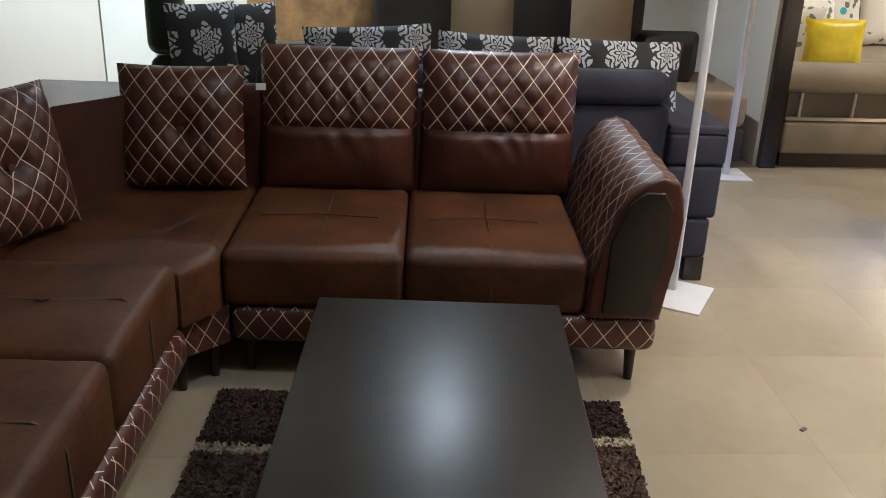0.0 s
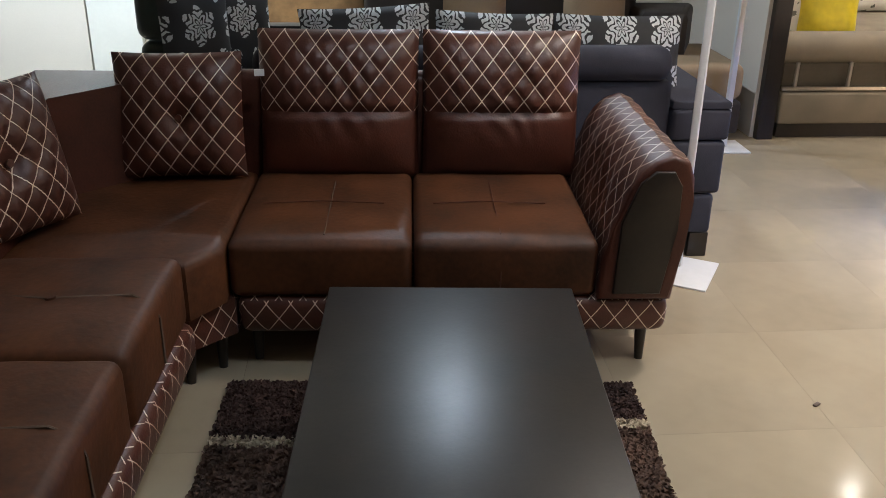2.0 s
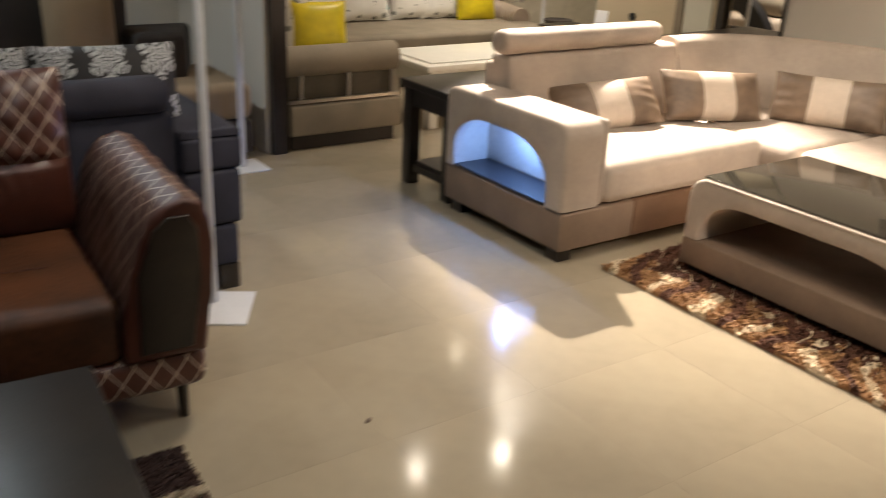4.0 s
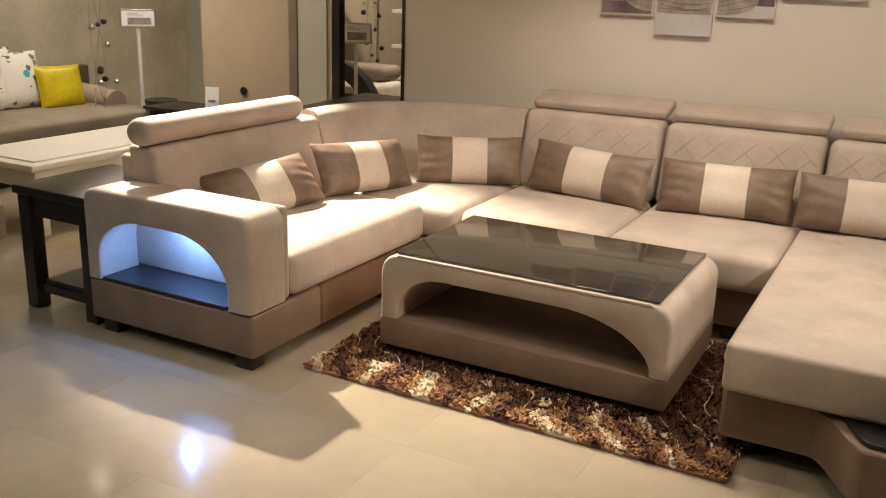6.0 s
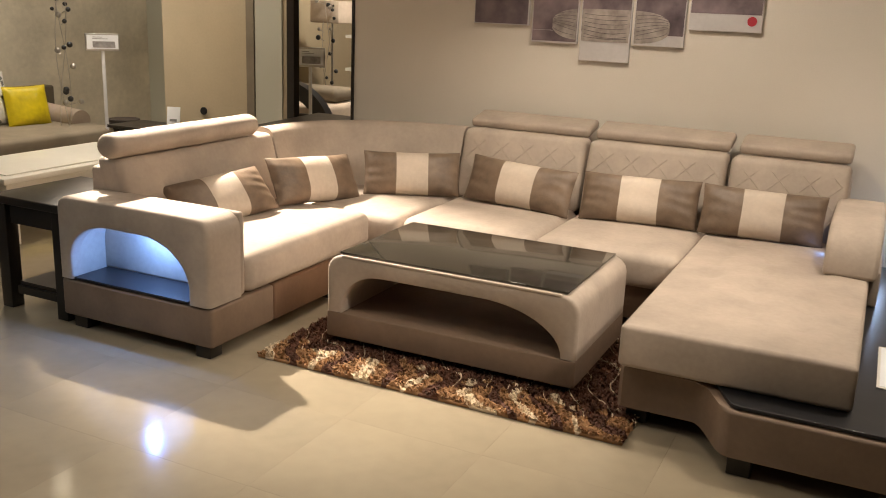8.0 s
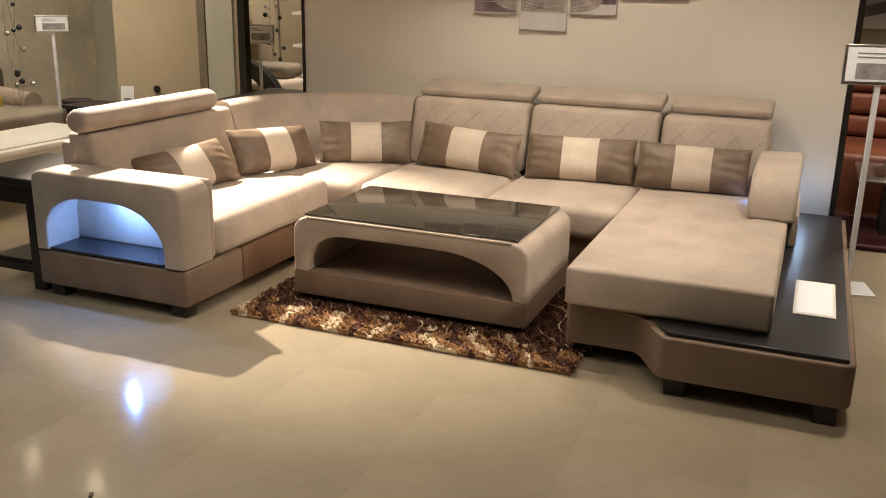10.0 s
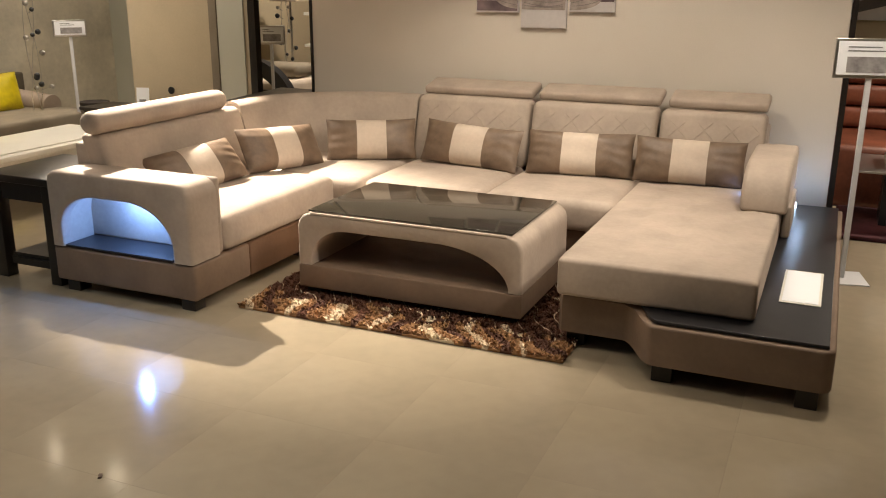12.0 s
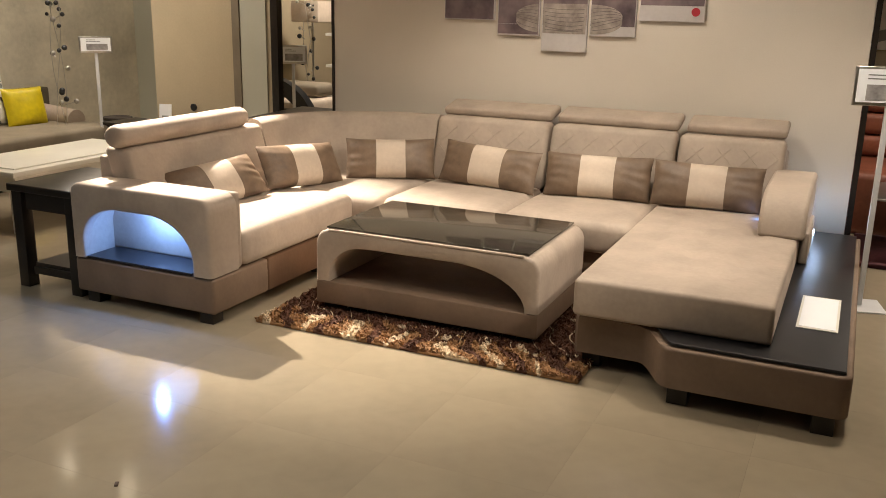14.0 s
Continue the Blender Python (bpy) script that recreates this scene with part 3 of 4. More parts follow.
part("headrest_post", rod((3.55, 3.70, 0.75), (3.55, 3.70, 0.81), 0.008), M_METAL, sofa)


def lumbar(place, turn, lean, w=0.46, h=0.27, seed=0, roll=0):
    """A brown cushion with a light band across its middle."""
    e = thing("lumbar_pillow", "brown velvet lumbar pillow with a light middle band", "pillow", "pillows on the grey sofa")
    e.matrix_basis = lay @ pose(*place, 0, 0, turn) @ pose(0, 0, 0, lean, roll, 0)
    bm = pillow_bm(w, h, 0.15, 36, 0.03, seed=seed, full=2.7, gather=0.006, sag=0.004)
    col = bm.faces.layers.float["column"]
    band = bm.copy()
    bmesh.ops.delete(bm, geom=[f for f in bm.faces if f[col] < 0.35], context="FACES")
    col = band.faces.layers.float["column"]
    bmesh.ops.delete(band, geom=[f for f in band.faces if f[col] > 0.35], context="FACES")
    for s in (-1, 1):
        end = bm.copy()
        bmesh.ops.delete(end, geom=[f for f in end.faces if f.calc_center_median().x * s < 0], context="FACES")
        part("end_cover", end, M_SATIN, e)
    bm.free()
    part("middle_band", band, M_TAUPE_LIGHT, e, "light beige velvet band")
    return e


lay = HALL
lumbar((3.27, 3.42, 0.445), -13, -42, 0.60, 0.27, seed=1, roll=-4)
lumbar((3.91, 3.32, 0.437), -17, -30, 0.60, 0.28, seed=2, roll=3)
lumbar((4.40, 3.00, 0.43), -60, -22, 0.58, 0.27, seed=3)
lumbar((4.46, 2.365, 0.43), -93, -22, 0.66, 0.27, seed=4, roll=3)
lumbar((4.48, 1.655, 0.43), -83, -22, 0.64, 0.27, seed=5)
lumbar((4.48, 1.017, 0.435), -85, -24, 0.62, 0.27, seed=6, roll=1)
lay = GREY

sheet = thing("price_sheet", "white paper sheet in a clear sleeve on the black platform", "paper", at=(3.355, 0.3975, 0.263))
part("sleeve", box(-0.235, 0.235, -0.08, 0.08, 0, 0.003), M_WHITE, sheet)
part("page", box(-0.22, 0.22, -0.07, 0.07, 0.0035, 0.005), M_PAPER, sheet, "bright white page")

# ---- coffee table ----
ct = thing("coffee_table", "taupe velvet coffee table with black glass top and arched shelf", "coffee table")
CT_OUT = outline(1.535, 2.685, 0.170, 0.445, (0.075, 0.075))
CT_IN = outline(1.60, 2.61, 0.1705, 0.366, ((0.36, 0.19), (0.19, 0.17)))
part("body", arch_prism(CT_OUT, CT_IN, 2.985, 3.715, 0.175, 0.014, True), M_TAUPE, ct)
part("base", box(2.985, 3.715, 1.535, 2.685, 0.055, 0.173, 0.006), M_TAUPE_MID, ct)
part("piping", box(2.982, 2.99, 1.61, 2.61, 0.437, 0.448, 0.003), M_TAUPE_LIGHT, ct, "light velvet piping")
part("glass_top", box(3.005, 3.695, 1.59, 2.632, 0.446, 0.456, 0.003), M_GLASS, ct, "glossy black glass top")
for x in (3.05, 3.65):
    for y in (1.6, 2.62):
        part("foot", box(x - 0.035, x + 0.035, y - 0.035, y + 0.035, 0.022, 0.06), M_BLACKWOOD, ct, "black wooden foot")


# ---- shag rugs ----
def shag_material(name, colors, scale, axis, seed, edge):
    m = mat(name, colors[0], rough=0.9, vary=0.2, bump=0, island=0.8)
    t, b = m.node_tree, m.node_tree.nodes["Principled BSDF"]
    coord = t.nodes.new("ShaderNodeTexCoord")
    mp = t.nodes.new("ShaderNodeMapping")
    mp.inputs["Location"].default_value = (seed, seed * 1.7, 0)
    mp.inputs["Rotation"].default_value = (0, 0, radians(axis))
    t.links.new(coord.outputs["Object"], mp.inputs["Vector"])
    w = t.nodes.new("ShaderNodeTexWave")
    w.inputs["Scale"].default_value, w.inputs["Distortion"].default_value = scale, 7
    w.inputs["Detail"].default_value, w.inputs["Detail Scale"].default_value = 1.2, 1.6
    t.links.new(mp.outputs[0], w.inputs["Vector"])
    clump = t.nodes.new("ShaderNodeTexVoronoi")
    clump.inputs["Scale"].default_value = 13
    t.links.new(coord.outputs["Object"], clump.inputs["Vector"])
    tone = mnode(t, "SUBTRACT", w.outputs["Fac"], mnode(t, "MULTIPLY", clump.outputs["Distance"], 0.38))
    sep = t.nodes.new("ShaderNodeSeparateXYZ")
    t.links.new(coord.outputs["Object"], sep.inputs[0])
    border = mnode(t, "LESS_THAN", mnode(t, "MULTIPLY_ADD", clump.outputs["Distance"], 0.22, sep.outputs[0]), edge)
    over(m, mnode(t, "MULTIPLY", border, mnode(t, "GREATER_THAN", tone, -0.05)), colors[1])
    over(m, mnode(t, "MULTIPLY", border, mnode(t, "GREATER_THAN", tone, 0.70)), colors[2])
    vein = mnode(t, "LESS_THAN", mnode(t, "ABSOLUTE", mnode(t, "SUBTRACT", w.outputs["Fac"], 0.5)), 0.03)
    over(m, mnode(t, "MULTIPLY", mnode(t, "SUBTRACT", 1.0, border), vein), colors[2])
    # tufts differ in tone
    old = b.inputs["Base Color"].links[0].from_socket
    geo = t.nodes.new("ShaderNodeNewGeometry")
    hsv = t.nodes.new("ShaderNodeHueSaturation")
    t.links.new(mnode(t, "MULTIPLY_ADD", geo.outputs["Random Per Island"], 0.36, 0.78), hsv.inputs["Value"])
    t.links.new(old, hsv.inputs["Color"])
    t.links.new(hsv.outputs[0], b.inputs["Base Color"])
    return m


def pile(x0, x1, y0, y1, count, length, seed, skip=None):
    rng = random.Random(seed)
    verts, faces = [], []
    while count:
        count -= 1
        x, y = rng.uniform(x0, x1), rng.uniform(y0, y1)
        if skip and skip(x, y):
            continue
        a, l, lean = rng.uniform(0, 6.283), length * rng.uniform(0.7, 1.3), rng.uniform(0.2, 0.9)
        w = rng.uniform(0.004, 0.009)
        cx, cy = math.cos(a), math.sin(a)
        k = len(verts)
        for f, ww in ((0, 1.0), (0.55, 0.9), (1.0, 0.25)):
            ox, z = lean * l * f * f, 0.012 + l * (f - 0.35 * lean * f * f)
            for s in (-1, 1):
                verts.append((x + cx * ox - cy * w * ww * s, y + cy * ox + cx * w * ww * s, z))
        faces += [(k, k + 1, k + 3, k + 2), (k + 2, k + 3, k + 5, k + 4)]
    me = bpy.data.meshes.new("pile")
    me.from_pydata(verts, [], faces)
    return me


def rug(name, label, x0, x1, y0, y1, material, count, length, seed, skip=None):
    e = thing(name, label, "rug")
    part("backing", box(x0, x1, y0, y1, 0.001, 0.014, 0.004), material, e)
    me = pile(x0, x1, y0, y1, count, length, seed, skip)
    me.materials.append(material)
    ob = new("shag", me)
    ob.parent = e
    ob["kind"] = "stuff"
    return e


M_SHAG = shag_material("patterned_shag", ((0.155, 0.058, 0.027), (0.30, 0.155, 0.064), (0.62, 0.49, 0.33)), 1.5, 62, 3, 3.02)
rug("shag_rug", "brown and cream patterned shag rug under the coffee table", 2.71, 3.84, 1.26, 2.86, M_SHAG, 30000, 0.021, 5,
    lambda x, y: x > 3.08 and 1.6 < y < 2.62)

# ---- side table ----
lay = HALL
st = thing("side_table", "dark espresso wood side table beside the grey sofa arm", "side table")
part("tabletop", box(2.59, 3.16, 3.89, 4.36, 0.535, 0.575, 0.006), M_TABLE, st)
for x, y in ((2.645, 3.935), (2.645, 4.315), (3.10, 3.935), (3.10, 4.315)):
    part("leg", box(x - 0.035, x + 0.035, y - 0.035, y + 0.035, 0, 0.534, 0.004), M_TABLE, st)
part("apron", box(2.615, 2.64, 3.972, 4.25, 0.44, 0.533), M_TABLE, st)
part("apron", box(2.69, 3.06, 4.265, 4.29, 0.44, 0.533), M_TABLE, st)
part("shelf", box(2.64, 3.11, 3.975, 4.25, 0.115, 0.14), M_TABLE, st)
part("rail", box(2.625, 2.655, 3.972, 4.25, 0.08, 0.12), M_TABLE, st)

# ---- five-panel picture ----
pic = thing("split_picture", "five-panel black and white photo print on the wall", "picture", at=(0, -0.024, -0.004))
M_PHOTO = mat("mauve_grey_photo", (0.24, 0.18, 0.185), rough=0.45, vary=0.2, big=5, grain=12, bump=0, second=(0.022, 0.012, 0.02))
M_PHOTO_LIGHT = mat("pale_photo_ground", (0.60, 0.57, 0.56), rough=0.45, vary=0.06, bump=0)
M_FOLD = mat("grey_fold", (0.16, 0.13, 0.125), rough=0.6)
M_PETAL = mat("pale_grey_cloth_print", (0.38, 0.325, 0.29), rough=0.6, vary=0.22, big=12, bump=0)
for y1, y0, zb, dark in ((2.969, 2.603, 1.444, 1), (2.579, 2.285, 1.350, 1), (2.267, 1.961, 1.256, 0), (1.945, 1.649, 1.362, 0), (1.630, 1.232, 1.465, 0)):
    pan = part("panel", box(5.072, 5.098, y0, y1, zb, zb + 0.95, 0.003), M_PHOTO_LIGHT, pic)
    part("print", box(5.0695, 5.0715, y0 + 0.006, y1 - 0.006, 1.56 if zb > 1.45 else max(1.425, zb + 0.006), zb + 0.944), M_PHOTO, pan, "dark photographic print")
    if dark and zb < 1.40:
        part("print", box(5.0695, 5.0715, y0 + 0.006, y1 - 0.006, zb + 0.01, 1.4235), M_PHOTO, pan)
    # draped cloth in the photo: a pale bundle with fine folds
    a0, a1 = max(y0 + 0.008, 1.735), min(y1 - 0.008, 2.445)
    if a1 > a0:
        ys = [a0 + (a1 - a0) * i / 20 for i in range(21)]
        hh = [0.094 * max(0.0, 1 - abs((y - 2.09) / 0.362) ** 4.5) ** 0.5 for y in ys]
        bm = bmesh.new()
        tops = [1.465 + h for y, h in zip(ys, hh)]
        low = [bm.verts.new((5.0685, y, 1.465 - h)) for y, h in zip(ys, hh)]
        top_ = [bm.verts.new((5.0685, y, max(z, 1.47))) for y, z in zip(ys, tops)]
        for i in range(20):
            bm.faces.new((low[i + 1], low[i], top_[i], top_[i + 1]))
        part("printed_cloth", bm, M_PETAL, pan, "pale grey folded cloth in the photo", smooth=False)
        for k in range(-3, 4):
            pts = [(5.0668, y, 1.465 + h * (k / 3.6) * (1 - 0.25 * abs((y - 2.09) / 0.362)) - 0.02 * math.cos((y - 2.09) * 9) * (k > -3)) for y, h in zip(ys, hh) if h > 0.02]
            pts = [p for p in pts if a0 < p[1] < a1]
            if len(pts) > 2:
                seam_line(pts, 0.0013, "printed_fold", M_FOLD, pan)
bm = rod((5.066, 1.285, 1.525), (5.071, 1.285, 1.525), 0.026, n=20)
part("sticker", bm, mat("red_sticker", (0.5, 0.03, 0.05), rough=0.5), pic, "round red sticker")

# ---- brown corner sofa ----
lay = BROWN
bs = thing("corner_sofa", "brown leather corner sofa with white diamond stitching", "sofa")


def uvbox(x0, x1, y0, y1, z0, z1, r):
    """A rounded box with UVs in metres, for stitched leather."""
    bm = box(x0, x1, y0, y1, z0, z1, r, 4)
    uvl = bm.loops.layers.uv.new("UVMap")
    for f in bm.faces:
        n = f.normal
        for lp in f.loops:
            c = lp.vert.co
            lp[uvl].uv = (c.x, c.y) if abs(n.z) > 0.8 else ((c.x, c.z) if abs(n.y) > abs(n.x) else (c.y, c.z))
    return bm


def leather_seat(x0, x1, y0, y1, z1, seams=(), label=""):
    bm = box(x0, x1, y0, y1, 0.235, z1, 0.028, 4)
    bmesh.ops.subdivide_edges(bm, edges=[e for e in bm.edges if e.calc_length() > 0.2], cuts=9, use_grid_fill=True)
    cx, cy, hx, hy = (x0 + x1) / 2, (y0 + y1) / 2, (x1 - x0) / 2, (y1 - y0) / 2
    for v in bm.verts:
        if v.co.z > z1 - 0.01:
            u, w = (v.co.x - cx) / hx, (v.co.y - cy) / hy
            v.co.z += 0.014 * max(0, 1 - u ** 4) * max(0, 1 - w ** 4) - 0.012 * math.exp(-(u * u + w * w) * 14) + 0.004 * noise.noise(v.co * 9)
    s = part("seat", bm, M_LEATHER2, bs, label)
    return s


part("base", uvbox(-0.47, 0.79, 2.515, 3.275, 0.122, 0.237, 0.035), M_QUILT, bs, "diamond-stitched brown leather base")
part("base", uvbox(-1.22, -0.56, 0.62, 2.40, 0.122, 0.237, 0.035), M_QUILT, bs, "diamond-stitched brown leather base")
cb = slab([(-0.475, 3.255), (-0.475, 2.53), (-0.585, 2.42), (-1.22, 2.41), (-1.22, 3.255)], 0.122, 0.237)
uvl = cb.loops.layers.uv.new("UVMap")
for f in cb.faces:
    for lp in f.loops:
        lp[uvl].uv = (lp.vert.co.x * 1.2 + lp.vert.co.y * 0.4, lp.vert.co.z)
part("base", cb, M_QUILT, bs, "diamond-stitched brown leather base")
for x, y in ((0.735, 2.60), (-0.43, 2.61), (-0.53, 2.56), (-0.605, 2.47), (-0.62, 0.7), (0.735, 3.22)):
    part("leg", rod((x, y, 0.123), (x, y - 0.012, 0), 0.02, 0.013, 14), M_BLACKWOOD, bs, "black tapered wooden leg")
leather_seat(-0.488, 0.036, 2.52, 3.16, 0.405)
leather_seat(0.039, 0.572, 2.52, 3.16, 0.405)
part("seat", slab([(-0.491, 3.16), (-0.491, 2.50), (-0.57, 2.385), (-1.08, 2.385), (-1.08, 3.16)], 0.235, 0.408, 0.035, 4), M_LEATHER2, bs)
leather_seat(-1.08, -0.572, 1.855, 2.38, 0.43)
leather_seat(-1.08, -0.572, 1.30, 1.85, 0.43)
leather_seat(-1.08, -0.572, 0.66, 1.295, 0.43)
for y in (2.12, 1.58, 0.98):
    seam_line([(-1.05, y, 0.446), (-0.82, y, 0.434), (-0.63, y, 0.442), (-0.586, y, 0.42), (-0.571, y, 0.38), (-0.570, y, 0.26)], 0.004, "seam", M_SEAM, bs)
    part("button", rod((-0.82, y, 0.425), (-0.82, y, 0.44), 0.014, n=12), M_LEATHER2, bs)
seam_line([(-0.215, 3.0, 0.42), (-0.215, 2.56, 0.415)], 0.002, "seam", M_SEAM, bs)
seam_line([(0.29, 3.0, 0.42), (0.29, 2.57, 0.414), (0.29, 2.525, 0.38), (0.29, 2.518, 0.26)], 0.002, "seam", M_LEATHER, bs)
seam_line([(0.10, 2.80, 0.42), (0.25, 2.82, 0.42), (0.45, 2.80, 0.42)], 0.0018, "seam", M_LEATHER, bs)
seam_line([(-0.42, 2.80, 0.42), (-0.25, 2.82, 0.42), (-0.05, 2.80, 0.42)], 0.0018, "seam", M_LEATHER, bs)
# arm: a leaning rounded section drawn out along y
AP = [(0.571, 0.237), (0.578, 0.36), (0.603, 0.457), (0.638, 0.565), (0.665, 0.612), (0.70, 0.646), (0.75, 0.662), (0.795, 0.645), (0.812, 0.60), (0.815, 0.54), (0.806, 0.40), (0.785, 0.237)]
bm = bmesh.new()
uvl = bm.loops.layers.uv.new("UVMap")
arows = []
NY = 12
acc = [0.0]
for p, q in zip(AP, AP[1:]):
    acc.append(acc[-1] + math.dist(p, q))
for i in range(NY + 1):
    y = 2.526 + 0.70 * i / NY
    arows.append([bm.verts.new((x + (0.004 * math.sin(i * 2.1) if 0 < i < NY else 0), y, z)) for x, z in AP])
for i in range(NY):
    for k in range(len(AP) - 1):
        f = bm.faces.new((arows[i][k], arows[i][k + 1], arows[i + 1][k + 1], arows[i + 1][k]))
        for lp, (kk, ii) in zip(f.loops, ((k, i), (k + 1, i), (k + 1, i + 1), (k, i + 1))):
            lp[uvl].uv = (0.06 * ii, acc[kk])
bm.faces.new(arows[-1][::-1])
part("arm", bm, M_QUILT, bs, "diamond-stitched rolled leather arm")
def arm_face(loop, y0, y1, r):
    bm = bmesh.new()
    a = [bm.verts.new((x, y0, z)) for x, z in loop]
    b = [bm.verts.new((x, y1, z)) for x, z in loop]
    face = bm.faces.new(a)
    bm.faces.new(b[::-1])
    for i in range(len(loop)):
        j = (i + 1) % len(loop)
        bm.faces.new((a[i], b[i], b[j], a[j]))
    bmesh.ops.bevel(bm, geom=list(face.edges), offset=r, segments=3, profile=0.5, affect="EDGES")
    return bm


INSET = [(0.612, 0.262), (0.618, 0.475), (0.662, 0.59), (0.70, 0.622), (0.752, 0.622), (0.777, 0.582), (0.777, 0.457), (0.748, 0.262)]
part("arm_front", arm_face(AP, 2.50, 2.528, 0.012), M_LEATHER, bs)
part("arm_front_inset", arm_face(INSET, 2.488, 2.499, 0.004), M_BLACKWOOD, bs, "dark wooden inset panel")
# backs
part("back_frame", box(-0.80, 0.57, 3.20, 3.275, 0.12, 0.73, 0.03), M_LEATHER, bs)
part("back_frame", slab([(-0.80, 3.13), (-1.06, 2.87), (-1.06, 0.62), (-1.24, 0.62), (-1.24, 3.26), (-0.80, 3.26)], 0.12, 0.72, 0.012), M_LEATHER, bs)


def back_cushion(x0, x1, z0, z1, zs, seed):
    """One stuffed cushion, smooth below its seam and diamond-stitched above."""
    w, h = x1 - x0, z1 - z0 + 0.02
    zq = zs - z0 + 0.01
    lo = pillow_bm(w, h, 0.185, 56, 0.01, quilt=0.070, seed=seed, wrinkle=0.011, seam=zq)
    up = lo.copy()
    bmesh.ops.delete(lo, geom=[f for f in lo.faces if f.calc_center_median().z > zq], context="FACES")
    bmesh.ops.delete(up, geom=[f for f in up.faces if f.calc_center_median().z <= zq], context="FACES")
    cx = (x0 + x1) / 2
    m = pose(cx, 3.14, z0 - 0.01, -8)
    c = part("back_cushion", turned(lo, m), M_LEATHER, bs, "smooth brown leather back cushion")
    part("quilted_top", turned(up, m), M_QUILT, c, "diamond-stitched upper half")
    part("button", turned(rod((0, -0.066, zq), (0, -0.050, zq), 0.011, n=12), m), M_LEATHER, c)


back_cushion(-0.472, 0.060, 0.40, 0.865, 0.615, 1)
back_cushion(0.072, 0.60, 0.40, 0.865, 0.615, 2)



lab = part("tag", turned(box(-0.016, 0.016, -0.001, 0.001, 0, 0.022), pose(-0.452, 3.07, 0.745, 8, 0, 10)), M_PAPER, bs, "small white sewn label")


def quilted_pillow(place, turn, lean, w, seed):
    e = thing("throw_pillow", "square brown leather pillow with white diamond stitching", "pillow", "stitched pillows on the brown sofa")
    e.matrix_basis = lay @ pose(*place, 0, 0, turn) @ pose(0, 0, 0, lean, 0, 0)
    part("cover", pillow_bm(w, w * 0.98, 0.15, 44, 0.035, quilt=0.070, tufts=((0, w * 0.48),), seed=seed), M_QUILT, e)
    part("button", rod((0, -0.055, w * 0.48), (0, -0.045, w * 0.48), 0.011, n=12), M_LEATHER, e)


quilted_pillow((-0.715, 3.05, 0.415), 4, -10, 0.41, 7)
quilted_pillow((-1.03, 2.50, 0.43), 62, -14, 0.42, 8)

# ---- brown area: table, rug, stand ----
lay = HALL
tb = thing("coffee_table", "low espresso-stained wooden coffee table with a plain top", "coffee table", at=(0.07, 1.6, 0), turn=-3.9)
part("tabletop", box(-0.334, 0.334, -0.72, 0.755, 0.38, 0.42, 0.004), M_TABLE, tb)
for x in (-0.28, 0.28):
    for y in (-0.66, 0.69):
        part("leg", box(x - 0.04, x + 0.04, y - 0.04, y + 0.04, 0.012, 0.379, 0.003), M_TABLE, tb)
part("shelf", box(-0.30, 0.30, -0.66, 0.69, 0.11, 0.135), M_TABLE, tb)

M_SHAG2 = mat("brown_shag", (0.115, 0.062, 0.040), rough=0.95, vary=0.2, bump=0, grain=60, big=9, island=0.3)
M_SHAG2D = mat("dark_brown_shag", (0.042, 0.017, 0.012), rough=0.95, vary=0.2, bump=0, island=0.3)
M_SHAG2C = mat("cream_shag", (0.50, 0.41, 0.29), rough=0.95, vary=0.12, bump=0, island=0.3)
lay = HALL
r2 = thing("shag_rug", "dark brown shag rug with a cream stripe under the table", "rug", at=(0.085, 2.515, 0), turn=-3.9)


def stripe(x):
    return -0.265 + 0.05 * math.cos((x - 0.75) * 2.6)


part("backing", box(-0.62, 0.62, -1.55, 0.0, 0.001, 0.012, 0.004), M_SHAG2, r2)
for nm, y0, y1, m_, cnt, sd, skip in (
        ("dark_shag", -0.33, 0.0, M_SHAG2D, 14000, 21, lambda x, y: y < stripe(x) + 0.02),
        ("cream_shag", -0.36, -0.18, M_SHAG2C, 6000, 22, lambda x, y: abs(y - stripe(x)) > 0.024),
        ("brown_shag", -1.55, -0.2, M_SHAG2, 34000, 23, lambda x, y: y > stripe(x) - 0.02)):
    me = pile(-0.62, 0.62, y0, y1, cnt, 0.011, sd, skip)
    me.materials.append(m_)
    ob = new(nm, me)
    ob.parent = r2
    ob["kind"] = "stuff"

lay = HALL
ps = thing("sign_stand", "white steel stand with a square floor plate", "sign stand", at=(1.172, 3.278, 0), turn=59.6)
part("base_plate", box(-0.143, 0.143, -0.082, 0.082, 0, 0.008, 0.002), M_WHITEMETAL, ps)
part("pole", box(0.03, 0.056, 0.05, 0.079, 0.008, 1.35, 0.004), M_WHITEMETAL, ps)

# ---- navy sofa, seen from behind ----
lay = NAVY
nv = thing("navy_sofa", "navy cloth sofa with a bolster top and seamed arms", "sofa")
part("back", box(-0.55, 1.04, 3.42, 3.53, 0.08, 0.70, 0.02), M_NAVY, nv)
part("back_bolster", box(-0.55, 1.03, 3.395, 3.53, 0.70, 0.825, 0.05, 5), M_NAVY, nv)
for z0, z1, dx in ((0.10, 0.262, -0.018), (0.265, 0.475, 0.0), (0.478, 0.60, 0.008)):
    part("arm_segment", box(1.045, 1.275 + dx, 3.40, 4.25, z0, z1, 0.018), M_NAVY, nv)
bm = slab([(1.045, 3.41), (1.275, 3.40), (1.275, 4.25), (1.045, 4.25)], 0.602, 0.63, 0.01)
part("arm_top", bm, M_NAVY, nv)
part("seat", box(-0.55, 1.04, 3.53, 4.25, 0.10, 0.42, 0.03), M_NAVY, nv)
